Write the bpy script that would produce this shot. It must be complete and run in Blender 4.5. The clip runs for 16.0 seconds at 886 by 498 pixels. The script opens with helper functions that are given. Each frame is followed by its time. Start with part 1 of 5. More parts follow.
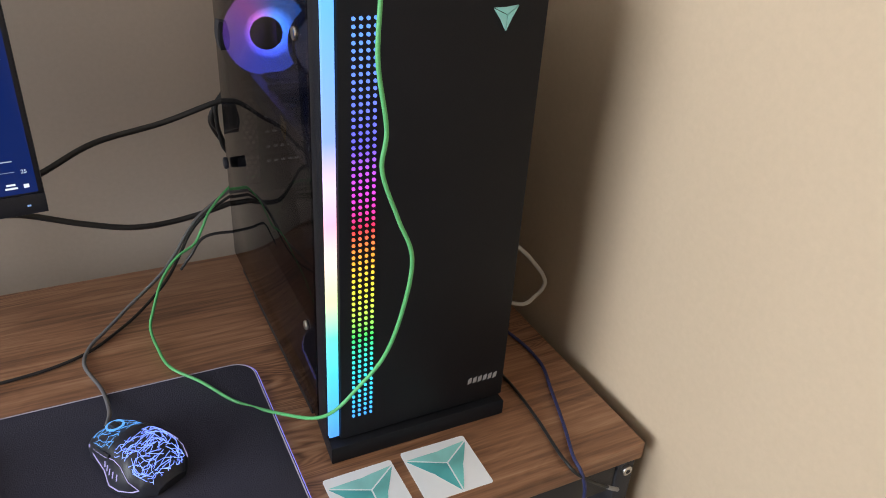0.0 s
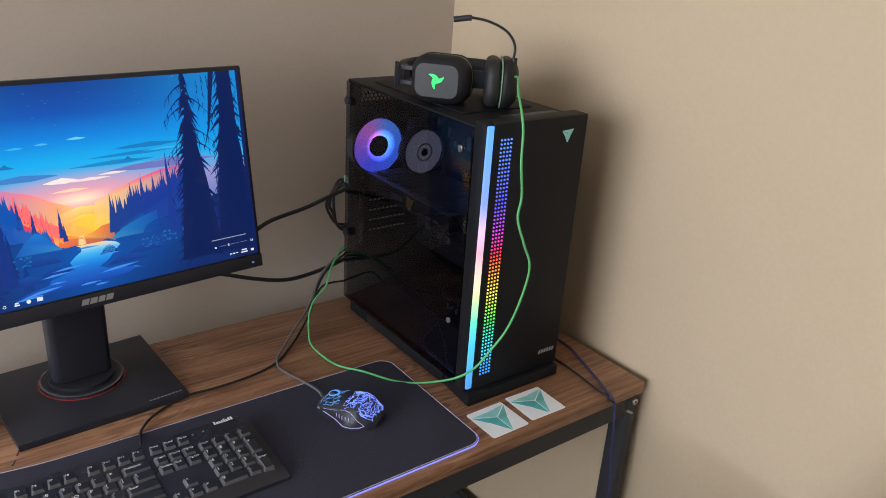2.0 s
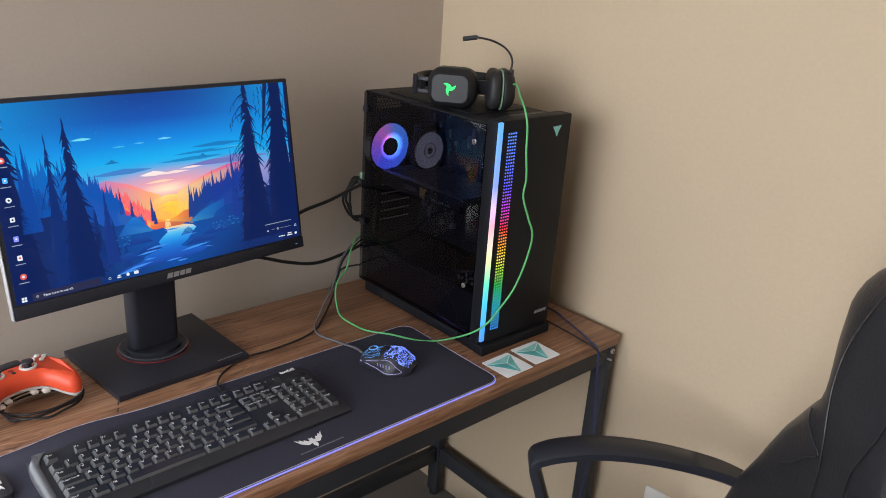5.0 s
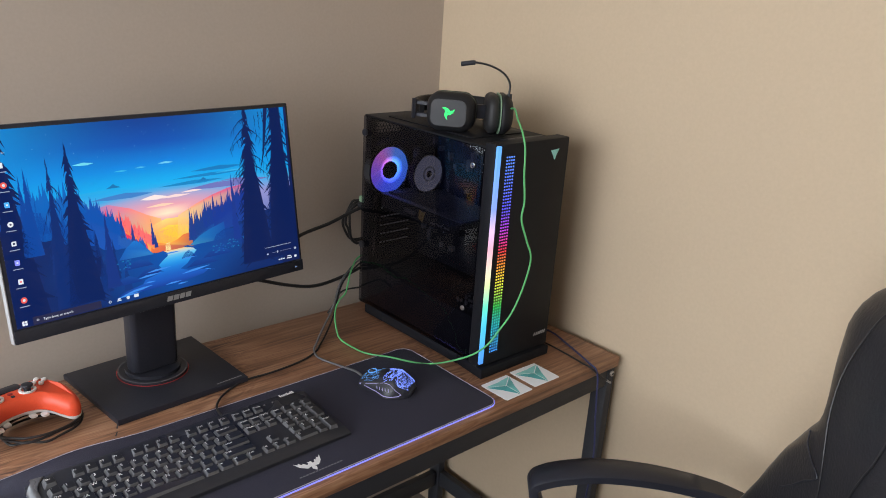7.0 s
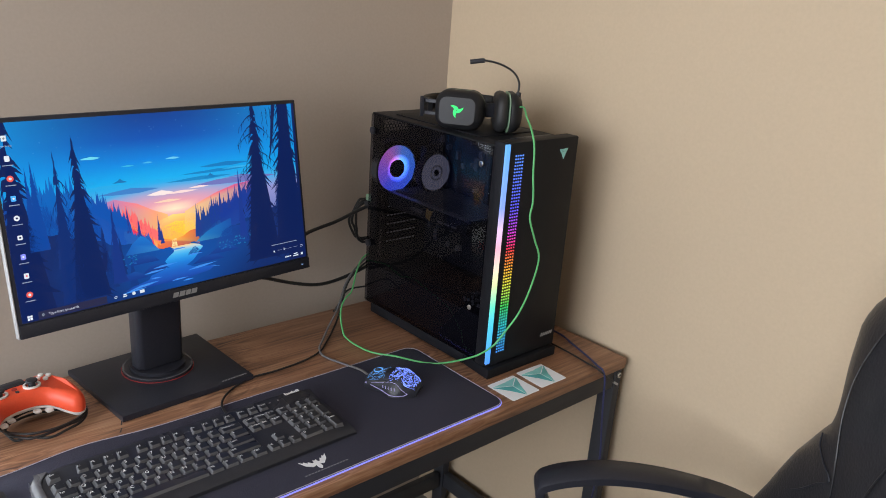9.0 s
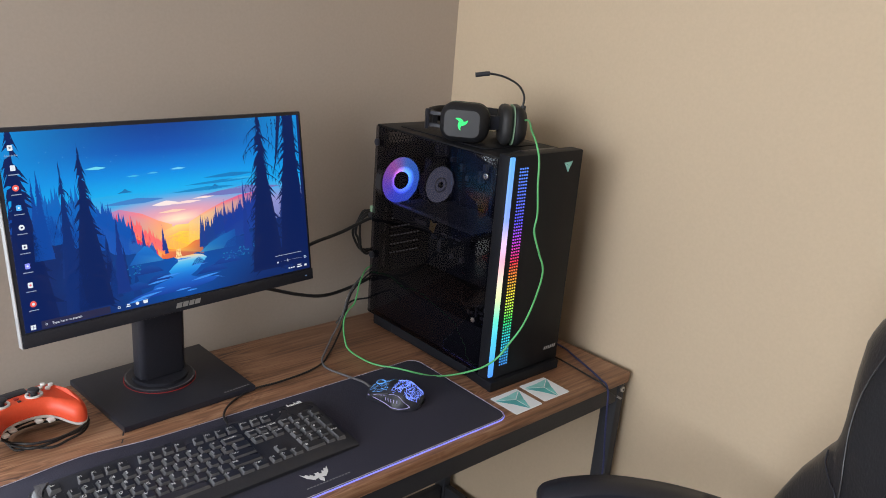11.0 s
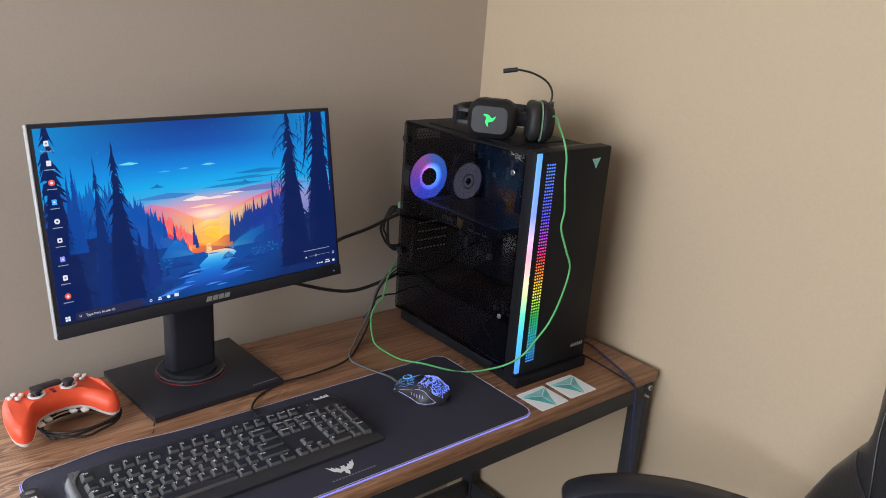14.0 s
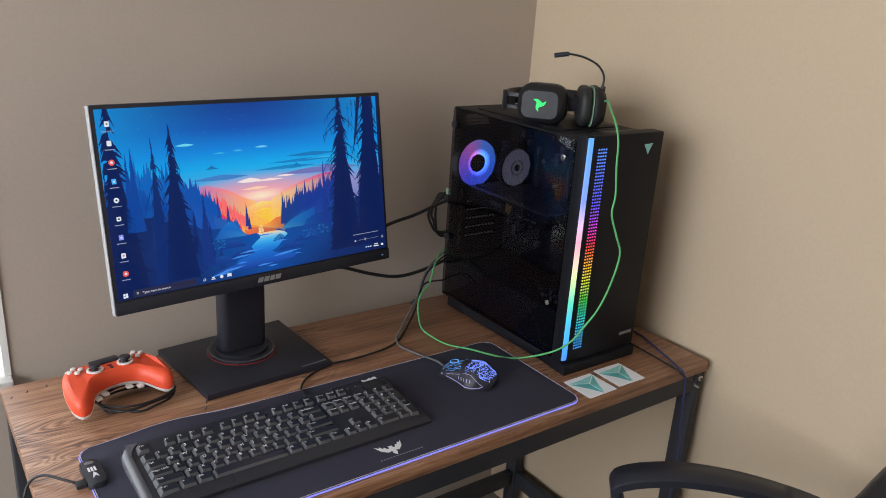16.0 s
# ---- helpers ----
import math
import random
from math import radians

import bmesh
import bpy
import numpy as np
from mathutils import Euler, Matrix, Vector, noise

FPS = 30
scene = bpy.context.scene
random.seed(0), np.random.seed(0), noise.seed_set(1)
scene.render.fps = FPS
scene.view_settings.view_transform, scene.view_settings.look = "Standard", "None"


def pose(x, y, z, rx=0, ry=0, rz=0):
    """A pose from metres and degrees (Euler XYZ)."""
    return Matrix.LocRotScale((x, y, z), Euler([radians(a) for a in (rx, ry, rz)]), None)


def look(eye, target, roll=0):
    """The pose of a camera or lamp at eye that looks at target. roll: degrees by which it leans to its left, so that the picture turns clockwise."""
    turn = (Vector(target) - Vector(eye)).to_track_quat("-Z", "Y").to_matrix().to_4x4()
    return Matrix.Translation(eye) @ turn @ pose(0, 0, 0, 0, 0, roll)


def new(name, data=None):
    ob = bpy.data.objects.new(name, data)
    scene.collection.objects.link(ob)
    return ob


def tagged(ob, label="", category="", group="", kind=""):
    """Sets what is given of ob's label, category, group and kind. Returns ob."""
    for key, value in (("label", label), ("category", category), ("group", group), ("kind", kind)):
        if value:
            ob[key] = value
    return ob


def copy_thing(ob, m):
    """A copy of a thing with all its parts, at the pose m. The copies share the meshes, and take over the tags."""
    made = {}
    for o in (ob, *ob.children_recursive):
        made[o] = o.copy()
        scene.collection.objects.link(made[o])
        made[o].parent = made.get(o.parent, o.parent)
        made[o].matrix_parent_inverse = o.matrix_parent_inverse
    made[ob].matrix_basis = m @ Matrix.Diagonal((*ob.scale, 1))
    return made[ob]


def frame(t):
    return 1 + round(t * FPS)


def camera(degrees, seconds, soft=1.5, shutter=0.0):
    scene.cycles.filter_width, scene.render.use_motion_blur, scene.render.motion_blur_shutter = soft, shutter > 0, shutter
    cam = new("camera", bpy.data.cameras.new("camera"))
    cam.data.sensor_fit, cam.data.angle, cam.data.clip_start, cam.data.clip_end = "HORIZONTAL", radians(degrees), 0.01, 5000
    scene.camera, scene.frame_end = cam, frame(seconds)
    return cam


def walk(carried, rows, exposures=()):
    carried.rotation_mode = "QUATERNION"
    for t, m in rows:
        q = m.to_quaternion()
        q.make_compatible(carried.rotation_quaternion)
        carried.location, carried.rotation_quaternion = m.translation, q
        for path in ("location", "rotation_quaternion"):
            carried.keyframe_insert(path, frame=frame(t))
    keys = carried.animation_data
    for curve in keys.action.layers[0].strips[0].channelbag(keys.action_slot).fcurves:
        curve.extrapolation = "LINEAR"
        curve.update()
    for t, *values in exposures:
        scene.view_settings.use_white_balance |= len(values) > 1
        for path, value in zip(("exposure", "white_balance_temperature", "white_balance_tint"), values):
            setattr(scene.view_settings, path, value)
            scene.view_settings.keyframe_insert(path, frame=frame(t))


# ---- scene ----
cam = camera(60.0, 16.0, soft=0.95)
PATH = [
    (0, (0.093, 0.052, 1.343), (0.91, 1.584, 0.349), 3.8),
    (0.3, (0.018, -0.018, 1.392), (0.843, 1.555, 0.473), 2.3),
    (0.5, (-0.028, -0.03, 1.419), (0.817, 1.539, 0.511), 3.1),
    (1, (-0.144, -0.095, 1.437), (0.733, 1.489, 0.586), 2.2),
    (1.5, (-0.325, -0.162, 1.46), (0.692, 1.36, 0.653), 2.0),
    (2, (-0.428, -0.214, 1.481), (0.697, 1.249, 0.711), 3.9),
    (2.5, (-0.522, -0.269, 1.473), (0.652, 1.167, 0.725), 3.5),
    (3, (-0.627, -0.303, 1.483), (0.578, 1.107, 0.736), 3.3),
    (5.5, (-0.728, -0.337, 1.489), (0.558, 1.032, 0.802), 4.0),
    (6, (-0.729, -0.341, 1.487), (0.558, 1.035, 0.817), 4.0),
    (6.5, (-0.732, -0.34, 1.487), (0.559, 1.041, 0.834), 3.9),
    (7, (-0.729, -0.34, 1.493), (0.559, 1.046, 0.845), 3.8),
    (7.5, (-0.721, -0.336, 1.497), (0.567, 1.052, 0.854), 3.8),
    (8, (-0.724, -0.334, 1.489), (0.561, 1.055, 0.843), 3.9),
    (10.5, (-0.734, -0.325, 1.48), (0.548, 1.077, 0.856), 4.6),
    (11, (-0.732, -0.326, 1.483), (0.552, 1.079, 0.869), 4.6),
    (11.5, (-0.731, -0.323, 1.477), (0.564, 1.075, 0.87), 4.8),
    (12, (-0.727, -0.317, 1.476), (0.572, 1.076, 0.864), 4.9),
    (12.5, (-0.727, -0.321, 1.478), (0.569, 1.072, 0.862), 4.8),
    (13, (-0.725, -0.321, 1.477), (0.558, 1.082, 0.856), 4.7),
    (13.5, (-0.726, -0.325, 1.478), (0.532, 1.1, 0.854), 4.4),
    (14, (-0.729, -0.334, 1.482), (0.493, 1.12, 0.856), 4.2),
    (14.5, (-0.735, -0.343, 1.484), (0.447, 1.141, 0.851), 4.0),
    (15, (-0.741, -0.344, 1.476), (0.409, 1.163, 0.84), 3.9),
    (15.5, (-0.743, -0.339, 1.463), (0.389, 1.18, 0.824), 3.8),
    (16, (-0.741, -0.333, 1.461), (0.392, 1.185, 0.817), 3.8),
]
walk(cam, [(t, look(eye, target, roll)) for t, eye, target, roll in PATH],
     exposures=[(0, 0.42), (0.5, 0.25), (1.0, 0.16), (2.0, 0.07), (5.5, 0.05), (13.5, 0.04), (15.0, -0.1), (16, -0.1)])

# ---- world and light ----
world = bpy.data.worlds.new("daylight")
scene.world = world
world.use_nodes = True
wn = world.node_tree.nodes
sky = wn.new("ShaderNodeTexSky")
sky.sky_type, sky.sun_disc = "NISHITA", False
sky.sun_elevation, sky.sun_rotation = radians(38), radians(200)
wn["Background"].inputs["Strength"].default_value = 0.1
world.node_tree.links.new(sky.outputs[0], wn["Background"].inputs["Color"])

WALL_X, WALL_Y, LEFT_X, BACK_Y, CEIL = 0.622, 1.17, -2.75, -2.6, 2.5
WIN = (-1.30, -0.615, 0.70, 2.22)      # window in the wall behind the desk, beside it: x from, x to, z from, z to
WIN_W = (-1.40, 1.04, 0.80, 2.30)      # window in the wall to the west: y from, y to, z from, z to


def area_lamp(name, m, w, h, power, colour):
    data = bpy.data.lights.new(name, "AREA")
    data.shape, data.size, data.size_y, data.energy, data.color = "RECTANGLE", w, h, power, colour
    ob = new(name, data)
    ob.matrix_world = m
    return ob


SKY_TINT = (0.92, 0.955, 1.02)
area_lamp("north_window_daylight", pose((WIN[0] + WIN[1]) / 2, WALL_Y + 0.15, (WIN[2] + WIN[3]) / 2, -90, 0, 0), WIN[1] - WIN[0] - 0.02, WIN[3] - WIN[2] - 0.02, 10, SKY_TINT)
area_lamp("west_window_daylight", pose(LEFT_X - 0.15, (WIN_W[0] + WIN_W[1]) / 2, (WIN_W[2] + WIN_W[3]) / 2, 0, -90, 0), WIN_W[3] - WIN_W[2] - 0.02, WIN_W[1] - WIN_W[0] - 0.02, 104, SKY_TINT)

# ---- materials ----


def nodes_of(name):
    m = bpy.data.materials.new(name)
    m.use_nodes = True
    return m, m.node_tree.nodes, m.node_tree.links, m.node_tree.nodes["Principled BSDF"]


def surface(name, colour, rough=0.5, metal=0.0, vary=0.12, grain=60.0, patch=5.0, bump=0.1, coat=0.0, spec=0.5):
    """A plain material with fine grain and large soft patches in colour, gloss and relief."""
    m, n, l, b = nodes_of(name)
    co = n.new("ShaderNodeTexCoord")
    small, large = n.new("ShaderNodeTexNoise"), n.new("ShaderNodeTexNoise")
    small.inputs["Scale"].default_value, large.inputs["Scale"].default_value = grain, patch
    small.inputs["Detail"].default_value, large.inputs["Detail"].default_value = 4, 3
    for t in (small, large):
        l.new(co.outputs["Object"], t.inputs["Vector"])
    add = n.new("ShaderNodeMath")
    add.operation = "ADD"
    l.new(small.outputs["Fac"], add.inputs[0]), l.new(large.outputs["Fac"], add.inputs[1])
    ramp = n.new("ShaderNodeMapRange")
    ramp.inputs["From Min"].default_value, ramp.inputs["From Max"].default_value = 0.6, 1.4
    ramp.inputs["To Min"].default_value, ramp.inputs["To Max"].default_value = 1 - vary, 1 + vary
    l.new(add.outputs[0], ramp.inputs["Value"])
    mul = n.new("ShaderNodeVectorMath")
    mul.operation = "SCALE"
    mul.inputs[0].default_value = colour
    l.new(ramp.outputs[0], mul.inputs["Scale"])
    l.new(mul.outputs[0], b.inputs["Base Color"])
    r2 = n.new("ShaderNodeMapRange")
    r2.inputs["From Min"].default_value, r2.inputs["From Max"].default_value = 0.3, 0.7
    r2.inputs["To Min"].default_value, r2.inputs["To Max"].default_value = max(rough - 0.08, 0.02), min(rough + 0.08, 1)
    l.new(large.outputs["Fac"], r2.inputs["Value"])
    l.new(r2.outputs[0], b.inputs["Roughness"])
    b.inputs["Metallic"].default_value, b.inputs["Coat Weight"].default_value = metal, coat
    b.inputs["Specular IOR Level"].default_value = spec
    if bump:
        bp = n.new("ShaderNodeBump")
        bp.inputs["Strength"].default_value, bp.inputs["Distance"].default_value = bump, 0.002
        l.new(small.outputs["Fac"], bp.inputs["Height"])
        l.new(bp.outputs[0], b.inputs["Normal"])
    return m


def glow(name, colour, strength):
    m, n, l, b = nodes_of(name)
    b.inputs["Base Color"].default_value = (*[c * 0.5 for c in colour], 1)
    b.inputs["Emission Color"].default_value = (*colour, 1)
    b.inputs["Emission Strength"].default_value = strength
    return m


def rainbow(name, stops, z0, z1, strength, base=0.2):
    """Light that changes colour with height, from z0 up to z1."""
    m, n, l, b = nodes_of(name)
    geo, sep, rng, ramp = n.new("ShaderNodeNewGeometry"), n.new("ShaderNodeSeparateXYZ"), n.new("ShaderNodeMapRange"), n.new("ShaderNodeValToRGB")
    rng.inputs["From Min"].default_value, rng.inputs["From Max"].default_value = z0, z1
    l.new(geo.outputs["Position"], sep.inputs[0]), l.new(sep.outputs["Z"], rng.inputs["Value"]), l.new(rng.outputs[0], ramp.inputs[0])
    el = ramp.color_ramp.elements
    while len(el) < len(stops):
        el.new(0.5)
    for e, (p, c) in zip(el, stops):
        e.position, e.color = p, (*c, 1)
    l.new(ramp.outputs[0], b.inputs["Emission Color"])
    b.inputs["Base Color"].default_value = (base, base, base, 1)
    b.inputs["Emission Strength"].default_value = strength
    return m


def wood_material(name):
    m, n, l, b = nodes_of(name)
    co, mp = n.new("ShaderNodeTexCoord"), n.new("ShaderNodeMapping")
    mp.inputs["Scale"].default_value = (1.1, 6.0, 6.0)
    l.new(co.outputs["Object"], mp.inputs["Vector"])
    warp = n.new("ShaderNodeTexNoise")
    warp.inputs["Scale"].default_value, warp.inputs["Detail"].default_value, warp.inputs["Distortion"].default_value = 2.6, 2.5, 0.9
    l.new(mp.outputs[0], warp.inputs["Vector"])
    # rings: cathedral grain from the contours of the warped noise
    mul = n.new("ShaderNodeMath")
    mul.operation, mul.inputs[1].default_value = "MULTIPLY", 120.0
    sn = n.new("ShaderNodeMath")
    sn.operation = "SINE"
    l.new(warp.outputs["Fac"], mul.inputs[0]), l.new(mul.outputs[0], sn.inputs[0])
    fibre, mp2 = n.new("ShaderNodeTexNoise"), n.new("ShaderNodeMapping")
    mp2.inputs["Scale"].default_value = (9.0, 190.0, 190.0)
    fibre.inputs["Scale"].default_value, fibre.inputs["Detail"].default_value = 1.0, 5
    l.new(co.outputs["Object"], mp2.inputs["Vector"]), l.new(mp2.outputs[0], fibre.inputs["Vector"])
    tone, mp3 = n.new("ShaderNodeTexNoise"), n.new("ShaderNodeMapping")
    mp3.inputs["Scale"].default_value = (3.0, 24.0, 24.0)
    tone.inputs["Scale"].default_value, tone.inputs["Detail"].default_value = 1.4, 4
    l.new(co.outputs["Object"], mp3.inputs["Vector"]), l.new(mp3.outputs[0], tone.inputs["Vector"])
    r1, r2 = n.new("ShaderNodeMapRange"), n.new("ShaderNodeValToRGB")
    r1.inputs["From Min"].default_value, r1.inputs["From Max"].default_value = -1, 1
    r1.inputs["To Min"].default_value, r1.inputs["To Max"].default_value = -0.17, 0.17
    l.new(sn.outputs[0], r1.inputs["Value"])
    where, amp, band = n.new("ShaderNodeTexNoise"), n.new("ShaderNodeMapRange"), n.new("ShaderNodeMath")
    where.inputs["Scale"].default_value = 3.2
    l.new(co.outputs["Object"], where.inputs["Vector"]), l.new(where.outputs["Fac"], amp.inputs["Value"])
    amp.inputs["From Min"].default_value, amp.inputs["From Max"].default_value = 0.46, 0.66
    amp.inputs["To Min"].default_value, amp.inputs["To Max"].default_value = 0.10, 0.95
    band.operation = "MULTIPLY"
    l.new(r1.outputs[0], band.inputs[0]), l.new(amp.outputs[0], band.inputs[1])
    s1 = n.new("ShaderNodeMath")
    s1.operation, s1.inputs[1].default_value = "MULTIPLY_ADD", 0.62
    l.new(fibre.outputs["Fac"], s1.inputs[0]), l.new(band.outputs[0], s1.inputs[2])
    s2 = n.new("ShaderNodeMath")
    s2.operation, s2.inputs[1].default_value = "MULTIPLY_ADD", 0.38
    l.new(tone.outputs["Fac"], s2.inputs[0]), l.new(s1.outputs[0], s2.inputs[2])
    l.new(s2.outputs[0], r2.inputs[0])
    el = r2.color_ramp.elements
    el.new(0.55)
    for e, (p, c) in zip(el, ((0.26, (0.055, 0.025, 0.015)), (0.50, (0.275, 0.133, 0.071)), (0.74, (0.46, 0.268, 0.158)))):
        e.position, e.color = p, (*c, 1)
    l.new(r2.outputs[0], b.inputs["Base Color"])
    b.inputs["Roughness"].default_value = 0.42
    bp = n.new("ShaderNodeBump")
    bp.inputs["Strength"].default_value, bp.inputs["Distance"].default_value = 0.25, 0.0006
    l.new(s1.outputs[0], bp.inputs["Height"]), l.new(bp.outputs[0], b.inputs["Normal"])
    return m


def tinted_glass(name, tint, gloss=1.0, base=0.03):
    m, n, l, b = nodes_of(name)
    tr, gl, mx, lw = n.new("ShaderNodeBsdfTransparent"), n.new("ShaderNodeBsdfGlossy"), n.new("ShaderNodeMixShader"), n.new("ShaderNodeLayerWeight")
    tr.inputs["Color"].default_value = (*tint, 1)
    gl.inputs["Roughness"].default_value = 0.02
    gl.inputs["Color"].default_value = (gloss, gloss, gloss, 1)
    lw.inputs["Blend"].default_value = 0.5
    pw, ma = n.new("ShaderNodeMath"), n.new("ShaderNodeMath")
    pw.operation, pw.inputs[1].default_value = "POWER", 5.0
    ma.operation, ma.inputs[1].default_value, ma.inputs[2].default_value = "MULTIPLY_ADD", 0.9, base
    l.new(lw.outputs["Facing"], pw.inputs[0]), l.new(pw.outputs[0], ma.inputs[0])
    l.new(ma.outputs[0], mx.inputs[0]), l.new(tr.outputs[0], mx.inputs[1]), l.new(gl.outputs[0], mx.inputs[2])
    l.new(mx.outputs[0], n["Material Output"].inputs["Surface"])
    return m


def vertex_light(name, strength):
    """A lit display, its colours taken from the mesh."""
    m, n, l, b = nodes_of(name)
    at = n.new("ShaderNodeVertexColor")
    at.layer_name = "Col"
    l.new(at.outputs["Color"], b.inputs["Emission Color"])
    b.inputs["Emission Strength"].default_value = strength
    b.inputs["Base Color"].default_value = (0.004, 0.004, 0.005, 1)
    b.inputs["Roughness"].default_value = 0.4
    b.inputs["Specular IOR Level"].default_value = 0.2
    return m


M = {
    "wall": surface("painted_wall", (0.536, 0.425, 0.297), 0.85, vary=0.045, grain=160, patch=1.3, bump=0.015),
    "taupe": surface("taupe_wall_paint", (0.446, 0.380, 0.318), 0.85, vary=0.045, grain=160, patch=1.3, bump=0.015),
    "ceiling": surface("ceiling_paint", (0.62, 0.61, 0.60), 0.9, vary=0.04, grain=150, bump=0.1),
    "floor": surface("carpet", (0.17, 0.150, 0.128), 0.95, vary=0.25, grain=420, patch=4, bump=0.6),
    "trim": surface("white_trim_paint", (0.80, 0.79, 0.76), 0.45, vary=0.04, grain=80, bump=0.04),
    "wood": wood_material("rustic_wood_laminate"),
    "steel": surface("black_powder_coat", (0.034, 0.036, 0.043), 0.5, vary=0.2, grain=600, bump=0.15, spec=0.35),
    "screw": surface("zinc_screw", (0.62, 0.60, 0.57), 0.3, metal=1, vary=0.1, bump=0.05),
    "black": surface("black_plastic", (0.027, 0.028, 0.034), 0.48, vary=0.2, grain=500, bump=0.12, spec=0.35),
    "satin": surface("satin_black_plastic", (0.023, 0.024, 0.032), 0.36, vary=0.2, grain=300, bump=0.05, spec=0.28),
    "case": surface("case_black_steel", (0.0105, 0.0110, 0.0135), 0.48, vary=0.2, grain=700, bump=0.12, spec=0.14),
    "inner": surface("case_inside_black", (0.030, 0.031, 0.037), 0.6, vary=0.25, grain=100, bump=0.05, spec=0.3),
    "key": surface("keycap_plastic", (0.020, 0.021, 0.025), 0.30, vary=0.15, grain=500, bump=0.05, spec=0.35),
    # same plastic, paler: window light on the key sides is put into the colour
    "key_side_lit": surface("keycap_plastic_lit_side", (0.085, 0.086, 0.092), 0.55, vary=0.15, grain=500, bump=0.05, spec=0.6),
    "keyboard": surface("keyboard_plastic", (0.026, 0.027, 0.033), 0.30, vary=0.15, grain=400, bump=0.08, spec=0.35),
    "rail": surface("glossy_dark_rail", (0.110, 0.110, 0.118), 0.24, vary=0.1, grain=200, bump=0.02, spec=0.7),
    "legend": surface("white_print", (0.75, 0.75, 0.75), 0.6, vary=0.03, bump=0),
    "cloth": surface("pad_cloth", (0.027, 0.027, 0.046), 0.9, vary=0.2, grain=900, bump=0.5),
    "silver": surface("silver_plastic", (0.36, 0.36, 0.37), 0.40, metal=0.4, vary=0.08, bump=0.03),
    "plate": surface("dark_grey_plate", (0.030, 0.031, 0.036), 0.5, vary=0.1, bump=0.05),
    "grey": surface("grey_plastic", (0.16, 0.16, 0.17), 0.5, vary=0.1, bump=0.05),
    "red": surface("red_ring_paint", (0.40, 0.025, 0.025), 0.4, vary=0.08, bump=0.02),
    "orange": surface("orange_red_soft_plastic", (0.80, 0.085, 0.03), 0.42, vary=0.06, grain=300, bump=0.06),
    "white": surface("white_plastic", (0.74, 0.72, 0.69), 0.4, vary=0.05, bump=0.03),
    "paper": surface("sticker_paper", (0.84, 0.86, 0.88), 0.4, vary=0.03, bump=0.02),
    "teal": surface("teal_print", (0.17, 0.52, 0.50), 0.45, vary=0.3, grain=20, patch=30, bump=0),
    "teal_light": surface("pale_teal_print", (0.28, 0.64, 0.61), 0.45, vary=0.25, grain=20, patch=30, bump=0),
    "teal_dark": surface("deep_teal_print", (0.09, 0.40, 0.41), 0.45, vary=0.3, grain=20, patch=30, bump=0),
    "green_cable": surface("green_braid", (0.11, 0.46, 0.16), 0.45, vary=0.2, grain=700, bump=0.25),
    "black_cable": surface("black_cable_rubber", (0.014, 0.014, 0.015), 0.45, vary=0.1, grain=300, bump=0.05),
    "grey_cable": surface("grey_braid", (0.13, 0.13, 0.135), 0.6, vary=0.25, grain=900, bump=0.3),
    "blue_cable": surface("blue_black_braid", (0.030, 0.036, 0.115), 0.55, vary=0.6, grain=900, bump=0.3),
    "white_cable": surface("white_cable", (0.65, 0.63, 0.58), 0.5, vary=0.05, bump=0.03),
    "leather": surface("black_faux_leather", (0.019, 0.019, 0.022), 0.36, vary=0.2, grain=220, patch=9, bump=0.35),
    "cushion": surface("ear_cushion", (0.016, 0.016, 0.017), 0.55, vary=0.2, grain=250, bump=0.2),
    "card_metal": surface("card_metal", (0.17, 0.18, 0.21), 0.4, metal=0.3, vary=0.3, grain=120, bump=0.1),
    "gold": surface("gold_print", (0.62, 0.40, 0.12), 0.35, metal=0.5, vary=0.2, bump=0.02),
    "board": surface("circuit_board", (0.020, 0.023, 0.030), 0.5, vary=0.5, grain=90, patch=40, bump=0.3),
    # weak emission stands in for light falling on the grey cooler fan
    "fan_grey_glow": glow("glowing_grey_fan_plastic", (0.17, 0.17, 0.22), 0.9),
    "glass": tinted_glass("smoked_glass", (0.52, 0.52, 0.57), 0.55, 0.048),
    "pane": tinted_glass("window_glass", (0.95, 0.97, 0.97)),
    "plastic_bag": tinted_glass("clear_plastic", (0.75, 0.76, 0.78)),
    "razer": glow("green_logo_light", (0.02, 0.85, 0.16), 1.1),
    "ear_green": surface("green_piping", (0.24, 0.38, 0.25), 0.5, vary=0.1, bump=0.05),
    # stitching in pale violet: the rim's light along the edge is painted in
    "stitch": surface("rim_lit_stitching", (0.46, 0.42, 0.50), 0.8, vary=0.4, grain=900, bump=0.3),
    "rim": glow("pad_rim_light", (0.25, 0.26, 1.0), 1.0),
    "mouse_blue": glow("mouse_blue_light", (0.18, 0.28, 1.0), 1.5),
    "mouse_edge": glow("mouse_edge_light", (0.46, 0.42, 0.78), 0.5),
    "headset": surface("headset_black_plastic", (0.013, 0.013, 0.015), 0.5, vary=0.2, grain=400, bump=0.08, spec=0.3),
    "mouse_cyan": glow("mouse_cyan_light", (0.10, 0.32, 0.75), 0.9),
    "display": vertex_light("lit_display", 1.0),
    "ui_dim": glow("display_caption", (0.42, 0.48, 0.60), 0.55),
    "ui_white": glow("display_white", (0.72, 0.77, 0.85), 0.75),
    "ui_blue": glow("display_blue", (0.06, 0.38, 0.85), 0.9),
    "ui_bar": glow("display_taskbar", (0.012, 0.014, 0.05), 1.0),
    "ui_red": glow("display_red", (0.75, 0.10, 0.08), 0.8),
    "ui_violet": glow("display_violet", (0.22, 0.25, 0.85), 0.9),
